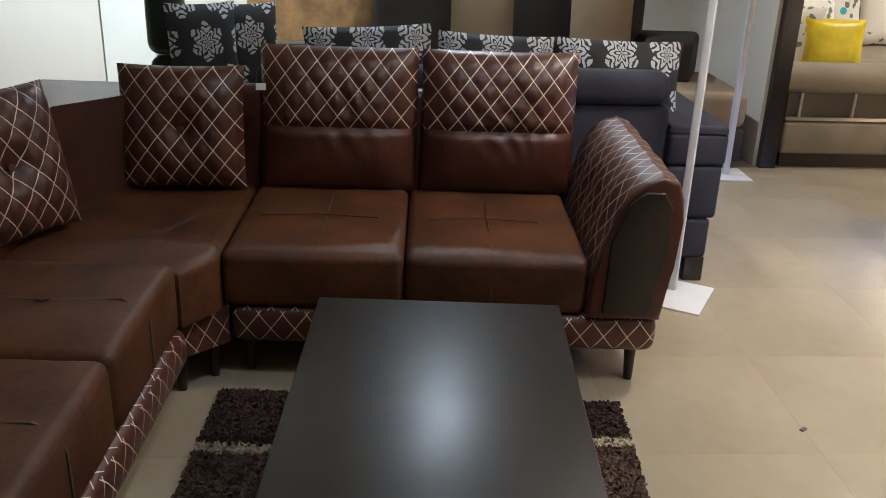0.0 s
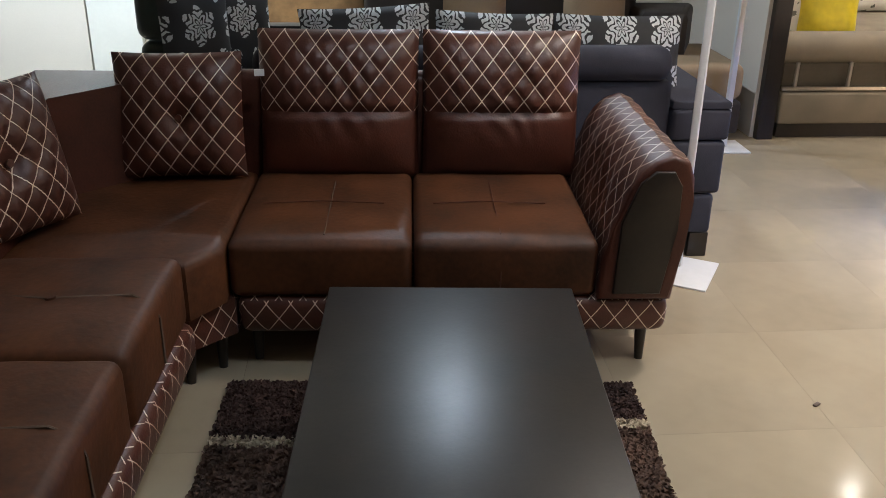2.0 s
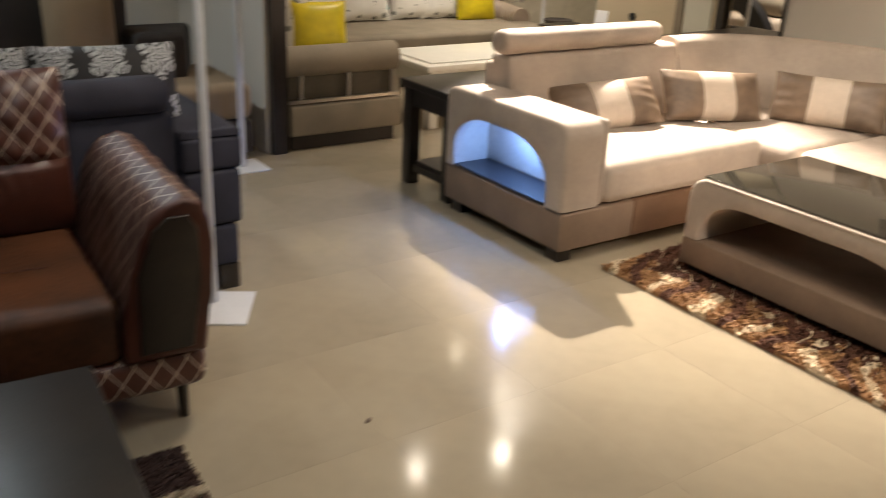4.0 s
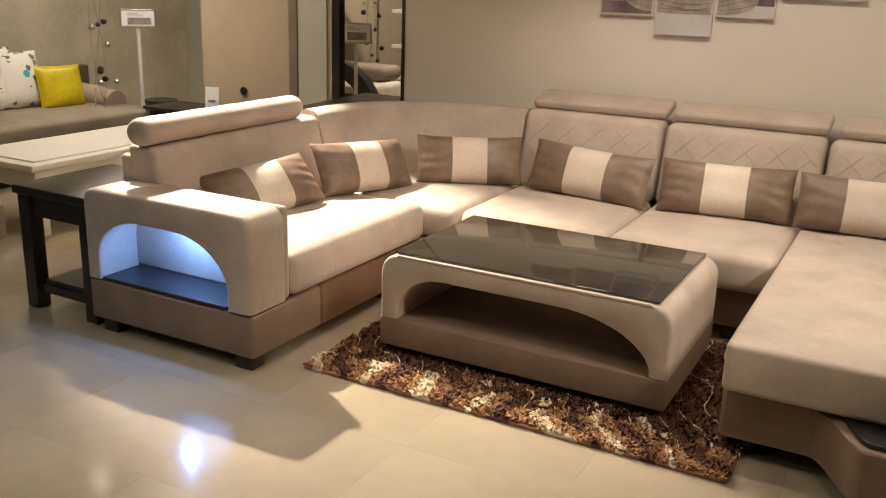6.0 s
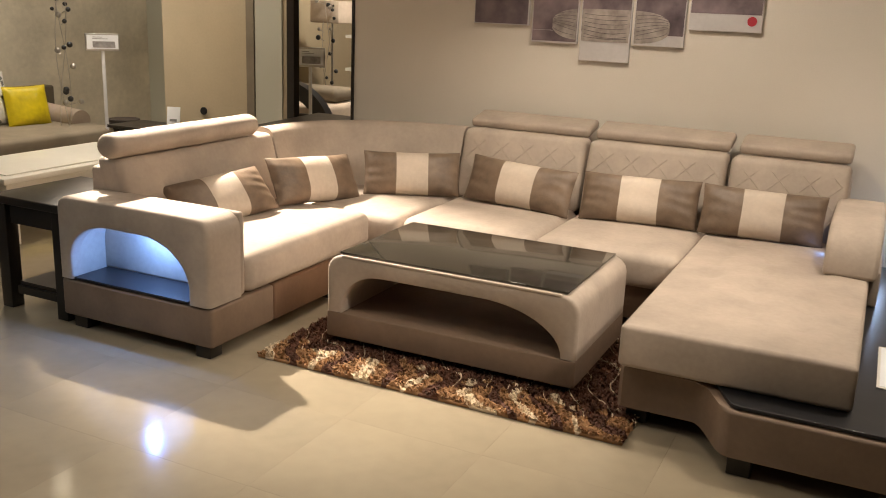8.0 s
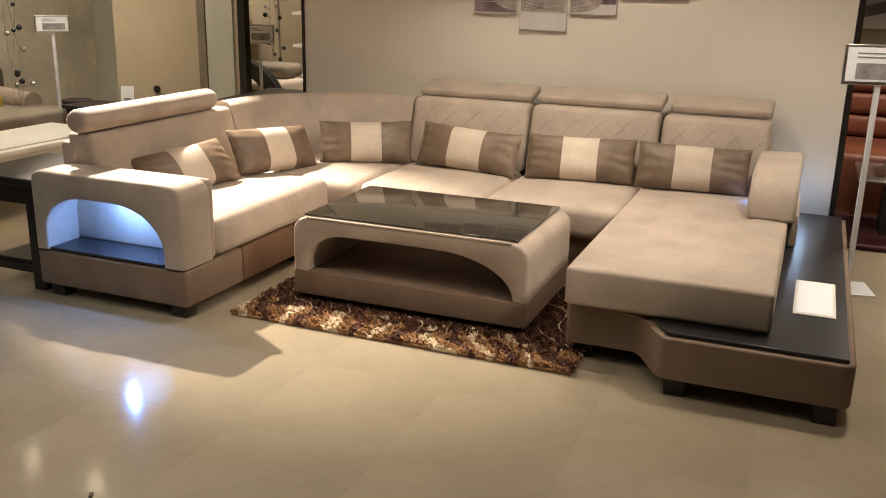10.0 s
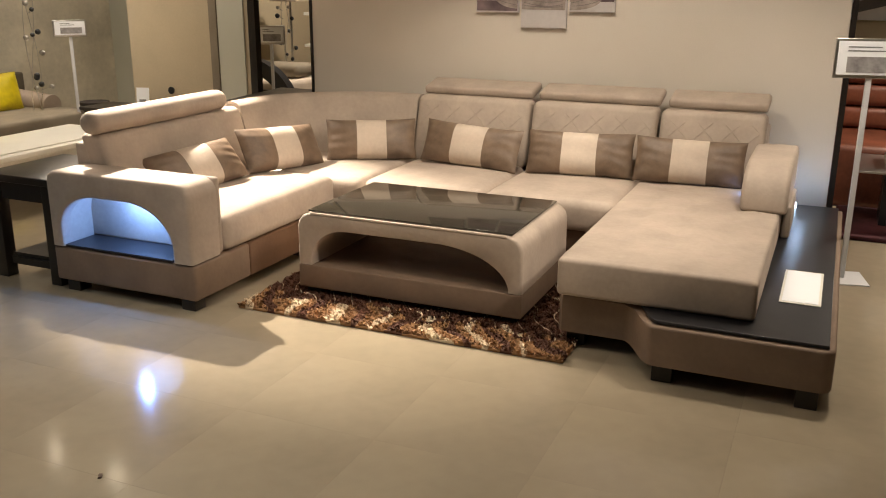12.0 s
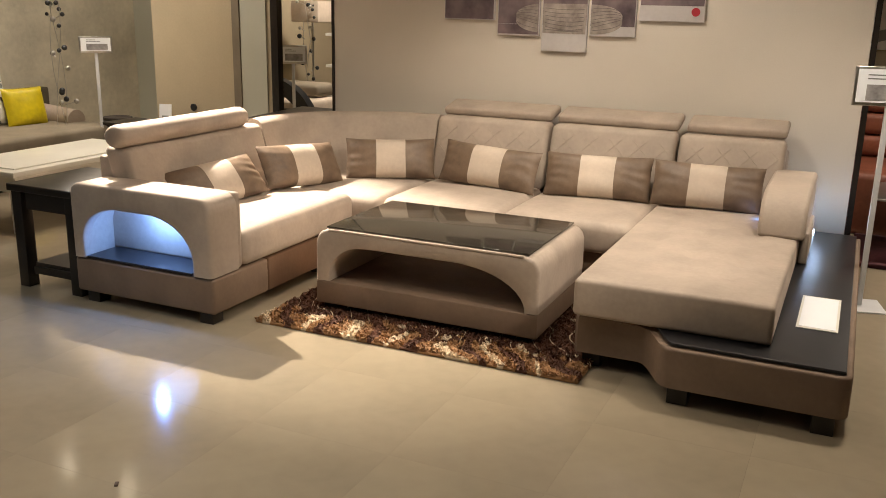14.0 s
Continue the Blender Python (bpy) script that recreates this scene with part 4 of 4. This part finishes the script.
for x, y in ((1.215, 3.435), (1.2, 4.2), (-0.5, 4.2), (-0.5, 3.45)):
    part("foot", box(x - 0.04, x + 0.04, y - 0.03, y + 0.03, 0, 0.102, 0.004), M_BLACKWOOD, nv, "black block foot")


def damask_pillow(place, turn, lean, w, h, seed, roll=0):
    e = thing("throw_pillow", "black pillow with silver damask medallions", "pillow", "damask pillows")
    e.matrix_basis = lay @ pose(*place, 0, 0, turn) @ pose(0, 0, 0, lean, roll, 0)
    part("cover", pillow_bm(w, h, 0.14, 24, 0.05, seed=seed), M_DAMASK, e)


damask_pillow((-0.12, 3.66, 0.595), 0, -10, 0.52, 0.34, 11, -3)
damask_pillow((0.37, 3.66, 0.575), 0, -10, 0.48, 0.34, 12, 2)
damask_pillow((0.88, 3.66, 0.565), 0, -10, 0.54, 0.34, 13, 1)

# ---- tan and dark brown sofa in the alcove ----
lay = HALL
ts = thing("tan_sofa", "dark brown sofa with tan seat and loose back cushions", "sofa")
part("base", box(-0.1, 2.05, 5.05, 6.0, 0.05, 0.24, 0.02), M_DARKBROWN, ts)
part("seat", box(-0.1, 2.05, 5.05, 5.75, 0.245, 0.45, 0.05, 4), M_TAN, ts)
part("back", box(-0.1, 1.55, 5.60, 5.95, 0.24, 1.10, 0.06, 4), M_DARKBROWN, ts)
part("arm", slab([(1.5, 5.75), (1.5, 5.35), (1.78, 5.35), (1.95, 5.75)], 0.451, 0.70, 0.05, 4), M_DARKBROWN, ts)
for x0 in (0.37, 1.08):
    e = thing("back_pillow", "tan cloth back pillow on the dark sofa", "pillow", "tan pillows", at=(x0 + 0.17, 5.45, 0.45))
    part("cover", turned(pillow_bm(0.38, 0.62, 0.2, 18, 0.03, seed=x0), pose(0, 0, 0, -6)), M_TAN, e)
for x in (0.0, 1.95):
    part("foot", box(x - 0.04, x + 0.04, 5.1, 5.18, 0, 0.052), M_BLACKWOOD, ts)

# ---- dark sideboard with pillows, green chair ----
sb = thing("sideboard", "low dark wooden sideboard with a slatted front", "sideboard")
part("top", box(-1.13, -0.25, 4.05, 4.5, 0.49, 0.52, 0.004), M_BLACKWOOD, sb)
part("body", box(-1.11, -0.28, 4.08, 4.48, 0.0, 0.489), M_BLACKWOOD, sb)
damask_pillow((-0.83, 4.22, 0.52), 28, -8, 0.32, 0.46, 14)
damask_pillow((-0.66, 4.42, 0.52), 24, -10, 0.30, 0.44, 15)
gc = thing("green_armchair", "dark green leather armchair with segmented back", "armchair")
part("seat", box(-1.19, -0.75, 4.65, 5.3, 0.0, 0.42, 0.05, 4), M_GREENBLACK, gc)
part("back_segment", box(-1.19, -1.03, 4.62, 4.78, 0.42, 0.66, 0.05, 4), M_GREENBLACK, gc)
part("back_segment", box(-1.20, -1.02, 4.62, 4.80, 0.665, 1.0, 0.06, 4), M_GREENBLACK, gc)
bd = thing("bed_frame", "dark wooden bed frame with a honey wood panel", "bed")
part("rail", box(-1.0, 0.0, 5.05, 5.15, 0.0, 0.64, 0.01), M_BLACKWOOD, bd)
part("headboard", box(-0.9, -0.1, 6.0, 6.06, 0.0, 0.85, 0.01), M_WOOD, bd)
part("frame_bar", box(-1.1, -0.2, 5.04, 5.16, 0.645, 0.67, 0.004), M_BLACKWOOD, bd)
sp2 = thing("sign_stand", "slim white steel stand near the partition", "sign stand", at=(1.93, 4.95, 0))
part("base_plate", box(-0.12, 0.12, -0.12, 0.12, 0, 0.008, 0.002), M_WHITEMETAL, sp2)
part("pole", box(-0.016, 0.016, -0.016, 0.016, 0.008, 1.35, 0.003), M_WHITEMETAL, sp2)

# ---- olive daybed corner ----
lay = DAYBED
db = thing("daybed", "olive grey L-shaped daybed with steel frame and rolled arms", "daybed")
part("lower_box", box(2.42, 3.22, 5.20, 7.55, 0.09, 0.29, 0.02), M_OLIVE, db)
part("lower_box", box(3.225, 5.80, 6.55, 7.55, 0.09, 0.29, 0.02), M_OLIVE, db)
part("seat", box(2.42, 3.22, 5.30, 7.55, 0.30, 0.46, 0.04, 4), M_OLIVE, db)
part("seat", box(3.225, 5.66, 6.50, 7.55, 0.30, 0.45, 0.04, 4), M_OLIVE, db)
part("rolled_arm", turned(rod((2.40, 5.30, 0.545), (3.20, 5.30, 0.545), 0.095, n=24), Matrix()), M_OLIVE, db)
part("rail", box(2.42, 3.20, 5.205, 5.23, 0.30, 0.32), M_METAL, db)
for x in (2.50, 2.83, 3.15):
    part("post", rod((x, 5.22, 0.32), (x, 5.22, 0.47), 0.012), M_METAL, db)
part("arm_panel", box(2.44, 3.18, 5.27, 5.30, 0.30, 0.47), M_OLIVE_DARK, db)
part("plinth", box(2.44, 3.18, 5.24, 7.5, 0.0, 0.088), M_BLACKWOOD, db)
part("plinth", box(3.5, 5.8, 6.62, 7.5, 0.0, 0.088), M_BLACKWOOD, db)
part("rolled_arm", rod((5.55, 6.90, 0.465), (5.60, 7.5, 0.50), 0.10, n=24), M_TAUPE, db)
part("back", box(2.42, 5.85, 7.56, 7.69, 0.1, 0.72, 0.02), M_OLIVE_DARK, db)


def plain_pillow(name, label, material, place, turn, lean, w, h, seed, group):
    e = thing(name, label, "pillow", group)
    e.matrix_basis = lay @ pose(*place, 0, 0, turn) @ pose(0, 0, 0, lean, 0, 0)
    part("cover", pillow_bm(w, h, 0.15, 20, 0.05, seed=seed), material, e)


plain_pillow("satin_pillow", "bright yellow satin pillow on the daybed", M_YELLOW, (5.20, 7.12, 0.43), -6, -12, 0.41, 0.36, 31, "yellow pillows")
plain_pillow("satin_pillow", "bright yellow satin pillow against the rolled arm", M_YELLOW, (2.78, 5.50, 0.52), -14, -14, 0.36, 0.36, 32, "yellow pillows")
for i, x in enumerate((3.55, 4.05, 4.60)):
    plain_pillow("floral_pillow", "white pillow with a grey and teal leaf print", M_FLORAL, (x + 0.05, 7.25 + 0.02 * i, 0.45), 4 - 5 * i, -14, 0.52, 0.50, 33 + i, "floral pillows")
plain_pillow("floral_pillow", "white pillow with a leaf print behind the yellow pillow", M_FLORAL, (4.90, 7.26, 0.45), -4, -14, 0.46, 0.46, 36, "floral pillows")
plain_pillow("floral_pillow", "white pillow with a leaf print at the daybed's end", M_FLORAL, (2.56, 5.75, 0.46), -70, -12, 0.45, 0.48, 37, "floral pillows")
plain_pillow("floral_pillow", "white pillow with a leaf print in the daybed corner", M_FLORAL, (3.0, 6.4, 0.46), 8, -14, 0.52, 0.52, 38, "floral pillows")

wt = thing("white_table", "white lacquered coffee table with a layered top", "coffee table")
part("tabletop", box(3.45, 4.85, 5.25, 5.98, 0.415, 0.455, 0.006), M_WHITE, wt)
part("tabletop_inset", box(3.52, 4.78, 5.32, 5.91, 0.456, 0.466, 0.003), M_WHITE, wt)
part("drawer_body", box(3.50, 4.80, 5.30, 5.93, 0.30, 0.413, 0.006), M_WHITE, wt)
part("handle", box(4.45, 4.62, 5.287, 5.298, 0.34, 0.375), M_BLACKWOOD, wt, "dark handle recess")
for x in (3.56, 4.74):
    for y in (5.36, 5.87):
        part("leg", box(x - 0.035, x + 0.035, y - 0.035, y + 0.035, 0, 0.3), M_WHITE, wt)

# ---- wall socket, card, tall stands ----
lay = FAR
sk = thing("wall_socket", "small round black wall outlet", "socket")
part("plate", rod((5.585, 5.606, 0.683), (5.597, 5.606, 0.683), 0.032, n=18), M_BLACKGLOSS, sk)
cn = thing("console_table", "low dark wooden console table by the tan wall", "console")
part("top", box(5.15, 5.55, 5.4, 6.25, 0.53, 0.555, 0.004), M_BLACKWOOD, cn)
for y in (5.45, 6.2):
    part("leg", box(5.2, 5.5, y - 0.03, y + 0.03, 0, 0.529), M_BLACKWOOD, cn)
cd = thing("price_card", "small white folded price card on the console", "card", at=(5.35, 5.72, 0.556))
part("sheet", turned(box(-0.003, 0.003, -0.055, 0.055, 0, 0.17), pose(0, 0, 0, 0, 8, 18)), M_PAPER, cd)
part("printed_bar", turned(box(-0.006, -0.0035, -0.03, 0.03, 0.05, 0.07), pose(0, 0, 0, 0, 8, 18)), M_INK, cd)


def sign(name, label, place, turn, h, w, bh, base=0.24):
    e = thing(name, label, "sign stand", at=place, turn=turn)
    part("base_plate", box(-base / 2, base / 2, -base / 2, base / 2, 0, 0.008, 0.002), M_WHITEMETAL, e)
    part("pole", box(-0.014, 0.014, -0.01, 0.01, 0.008, h, 0.003), M_WHITEMETAL, e)
    fr = part("frame", box(-w / 2, w / 2, -0.02, 0.0, h - 0.01, h + bh, 0.004), M_METAL, e, "steel-edged sign frame")
    part("page", box(-w / 2 + 0.014, w / 2 - 0.014, -0.0225, -0.0205, h + 0.008, h + bh - 0.014), M_PAPER, fr, "white printed page")
    part("photo", box(-w / 2 + 0.06, w / 2 - 0.04, -0.0245, -0.0230, h + 0.02, h + bh * 0.52), M_SILVERPRINT, fr, "grey photo of a sofa")
    for k in range(2):
        part("printed_bar", box(-w / 2 + 0.06, w / 2 - 0.1 - 0.04 * k, -0.0245, -0.0230, h + bh * (0.66 + 0.1 * k), h + bh * (0.69 + 0.1 * k)), M_INK, fr)
    return e


wb = thing("waste_bin", "small round black waste bin behind the sign stand", "bin", at=(5.68, 6.60, 0))
part("bucket", rod((0, 0, 0), (0, 0, 0.50), 0.10, 0.13, 24), M_BLACKGLOSS, wb)
part("rim", rod((0, 0, 0.501), (0, 0, 0.52), 0.136, 0.134, 24), M_DARKBROWN, wb)
sign("sign_stand", "steel stand with a framed price sheet by the daybed", (5.50, 6.62, 0), -40, 1.13, 0.28, 0.14)
lay = HALL
sign("sign_stand", "steel stand with a framed price sheet beside the sofa", (4.45, 0.15, 0), -78, 1.09, 0.36, 0.19)


def ball_lamp(label, place, h, seed):
    """A floor lamp: twisted steel stems with dark and clear balls."""
    e = thing("floor_lamp", label, "floor lamp", at=place)
    rng = random.Random(seed)
    part("base", rod((0, 0, 0), (0, 0, 0.02), 0.14, n=24), M_BLACKGLOSS, e)
    for k in range(3):
        pts = [(0.05 * math.sin(k * 2.1 + z * 3), 0.05 * math.cos(k * 2.1 + z * 3), 0.02 + z) for z in [h * i / 12 for i in range(13)]]
        seam_line(pts, 0.003, "stem", M_METAL, e)
    for k in range(22):
        z, a, r = rng.uniform(0.62, h), rng.uniform(0, 6.28), rng.uniform(0.05, 0.14)
        bm = bmesh.new()
        bmesh.ops.create_uvsphere(bm, u_segments=12, v_segments=8, radius=rng.uniform(0.016, 0.027), matrix=Matrix.Translation((r * math.cos(a), r * math.sin(a), z)))
        part("ball", bm, M_BLACKGLOSS if k % 3 else M_METAL, e)
        part("stalk", rod((0.03 * math.cos(a), 0.03 * math.sin(a), z - 0.03), (r * math.cos(a), r * math.sin(a), z), 0.003, n=6), M_METAL, e)


lay = FAR
ball_lamp("tall steel floor lamp with dark glass balls", (5.36, 6.95, 0), 1.9, 41)

# ---- room behind the doorway ----
bs2 = thing("curved_sofa", "beige sofa with a black curved wooden arm in the next room", "sofa")
part("seat", box(6.75, 7.3, 5.16, 5.95, 0.12, 0.66, 0.05, 4), M_TAUPE_LIGHT, bs2)
part("back", box(7.0, 7.35, 5.22, 5.95, 0.665, 0.80, 0.05, 4), M_OLIVE, bs2)
AR = [(5.60 - 0.50 * math.sin(a), 0.34 + 0.48 * math.cos(a)) for a in [0.25 + 1.25 * i / 12 for i in range(13)]]
bm = bmesh.new()
rows = []
for (y, z), a in zip(AR, [0.25 + 1.25 * i / 12 for i in range(13)]):
    rows.append([bm.verts.new((x, y - k * math.sin(a), z + k * math.cos(a))) for x, k in ((6.66, -0.07), (6.66, 0.07), (6.76, 0.07), (6.76, -0.07))])
for r0, r1 in zip(rows, rows[1:]):
    for k in range(4):
        bm.faces.new((r0[k], r0[(k + 1) % 4], r1[(k + 1) % 4], r1[k]))
bm.faces.new(rows[0]), bm.faces.new(rows[-1][::-1])
part("curved_arm", bm, M_BLACKGLOSS, bs2, "black lacquered curved arm")
part("base", box(6.68, 7.3, 5.05, 5.95, 0.0, 0.118, 0.01), M_BLACKWOOD, bs2)
part("base_panel", box(6.66, 6.745, 5.10, 5.95, 0.12, 0.58, 0.02), M_BLACKWOOD, bs2)
ball_lamp("tall steel floor lamp with dark balls in the next room", (7.45, 5.62, 0), 1.75, 42)
lsh = thing("floor_lamp", "floor lamp with a square cloth shade in the next room", "floor lamp", at=(7.6, 5.66, 0))
part("base", rod((0, 0, 0), (0, 0, 0.02), 0.12, n=20), M_METAL, lsh)
part("pole", rod((0, 0, 0.02), (0, 0, 1.9), 0.012), M_METAL, lsh)
part("shade", box(-0.15, 0.15, -0.17, 0.17, 1.40, 1.62, 0.01), M_TAUPE_LIGHT, lsh)
sign("sign_stand", "slanted wooden sign stand in the next room", (6.35, 5.06, 0), -62, 1.06, 0.26, 0.16)
sh = thing("wall_shelf", "white wall shelves in the next room", "shelf")
for z in (0.62, 0.93, 1.26):
    part("shelf_board", box(7.6, 8.88, 5.2, 5.5, z, z + 0.03), M_WHITE, sh)
part("shelf_side", box(8.84, 8.88, 5.2, 5.5, 0, 1.5), M_WHITE, sh)
lay = HALL
cs = thing("corner_shelf", "dark wooden corner shelf behind the grey sofa", "shelf")
part("top", slab([(4.70, 3.66), (4.72, 3.80), (5.5, 3.80), (5.5, 4.4), (4.3, 4.3), (4.3, 3.86)], 0.69, 0.71, 0.003), M_BLACKWOOD, cs)
part("leg", box(4.5, 4.56, 3.92, 3.98, 0, 0.689), M_BLACKWOOD, cs)
part("leg", box(5.3, 5.36, 4.2, 4.26, 0, 0.689), M_BLACKWOOD, cs)

# ---- area right of the cream wall ----
lay = HALL
rs = thing("red_sofa", "red-brown leather sofa with padded back rows", "sofa")
part("seat", box(6.2, 7.2, -1.2, 0.9, 0.0, 0.45, 0.05, 4), M_RED, rs)
for k in range(3):
    part("back_pad", box(7.0, 7.25, -1.2, 0.9, 0.455 + 0.17 * k, 0.62 + 0.17 * k, 0.05, 4), M_RED, rs)
gt = thing("glass_table", "glass coffee table on a black and white striped pedestal", "coffee table")
part("glass_top", box(5.45, 6.1, -0.75, 0.12, 0.40, 0.415, 0.003), M_METAL, gt)
for k in range(5):
    part("pedestal_slat", box(5.62 + 0.02, 5.9, -0.30 + 0.05 * k, -0.255 + 0.05 * k, 0.03, 0.399), M_WHITE if k % 2 else M_BLACKGLOSS, gt)
part("pedestal_base", box(5.55, 5.95, -0.38, 0.03, 0.0, 0.029), M_BLACKGLOSS, gt)
bx = thing("book_stack", "stack of white and black boxed books on the glass table", "books")
part("book", box(5.6, 5.95, -0.45, -0.05, 0.416, 0.46, 0.003), M_WHITE, bx)
part("book", box(5.6, 5.93, -0.44, -0.06, 0.461, 0.50, 0.003), M_BLACKGLOSS, bx)
part("book", box(5.61, 5.95, -0.45, -0.05, 0.501, 0.66, 0.003), M_PAPER, bx)
pr = thing("shag_rug", "plum shag rug under the glass table", "rug")
part("backing", box(5.3, 6.15, -1.2, 0.2, 0.001, 0.03, 0.01), M_PLUM, pr)
wp = thing("wall_picture", "white abstract picture with a red stroke", "picture")
part("canvas", box(8.85, 8.89, -0.9, 0.6, 1.2, 2.1, 0.004), M_PAPER, wp)
part("red_stroke", turned(box(-0.004, 0.0, -0.4, 0.3, -0.06, 0.06, 0.0), pose(8.848, -0.3, 1.5, 20)), mat("red_paint", (0.6, 0.05, 0.02)), wp)
part("grey_stroke", turned(box(-0.004, 0.0, -0.4, 0.3, -0.05, 0.05, 0.0), pose(8.848, 0.1, 1.35, -15)), M_INK, wp)

# ---- floor specks ----
for x, y in ((1.24, 2.34),):
    sp = thing("debris", "tiny dark scrap lying on the floor tiles", "debris", at=(x, y, 0.0))
    part("scrap", turned(box(-0.014, 0.012, -0.006, 0.007, 0.0005, 0.006, 0.002), pose(0, 0, 0, 0, 0, 35)), M_SEAM, sp)

# ---- floor tiles ----
P, G = 0.58, 0.00022
me = bpy.data.meshes.new("tile")
bm = box(-P / 2 + G, P / 2 - G, -P / 2 + G, P / 2 - G, -0.006, 0.0)
bm.to_mesh(me)
bm.free()
me.materials.append(M_TILE)
rest_v, rest_f = [], []
base_v = [v.co.copy() for v in me.vertices]
base_f = [tuple(p.vertices) for p in me.polygons]
for i in range(-10, 15):
    for j in range(-12, 11):
        cx, cy = 1.24 + P * (i + 0.5), 2.22 + P * (j + 0.5)
        if not (-4.1 < cx < 9.0 and -4.1 < cy < 7.9):
            continue
        if -0.8 < cx < 6.2 and -0.4 < cy < 6.2:
            ob = new("tile", me)
            ob.parent = floor
            ob.location = (cx, cy, 0)
        else:
            k = len(rest_v)
            rest_v += [(v.x + cx, v.y + cy, v.z) for v in base_v]
            rest_f += [tuple(q + k for q in f) for f in base_f]
me2 = bpy.data.meshes.new("outer_tiles")
me2.from_pydata(rest_v, [], rest_f)
me2.materials.append(M_TILE)
ob = new("outer_tiles", me2)
ob.parent = floor
ob["kind"] = "stuff"
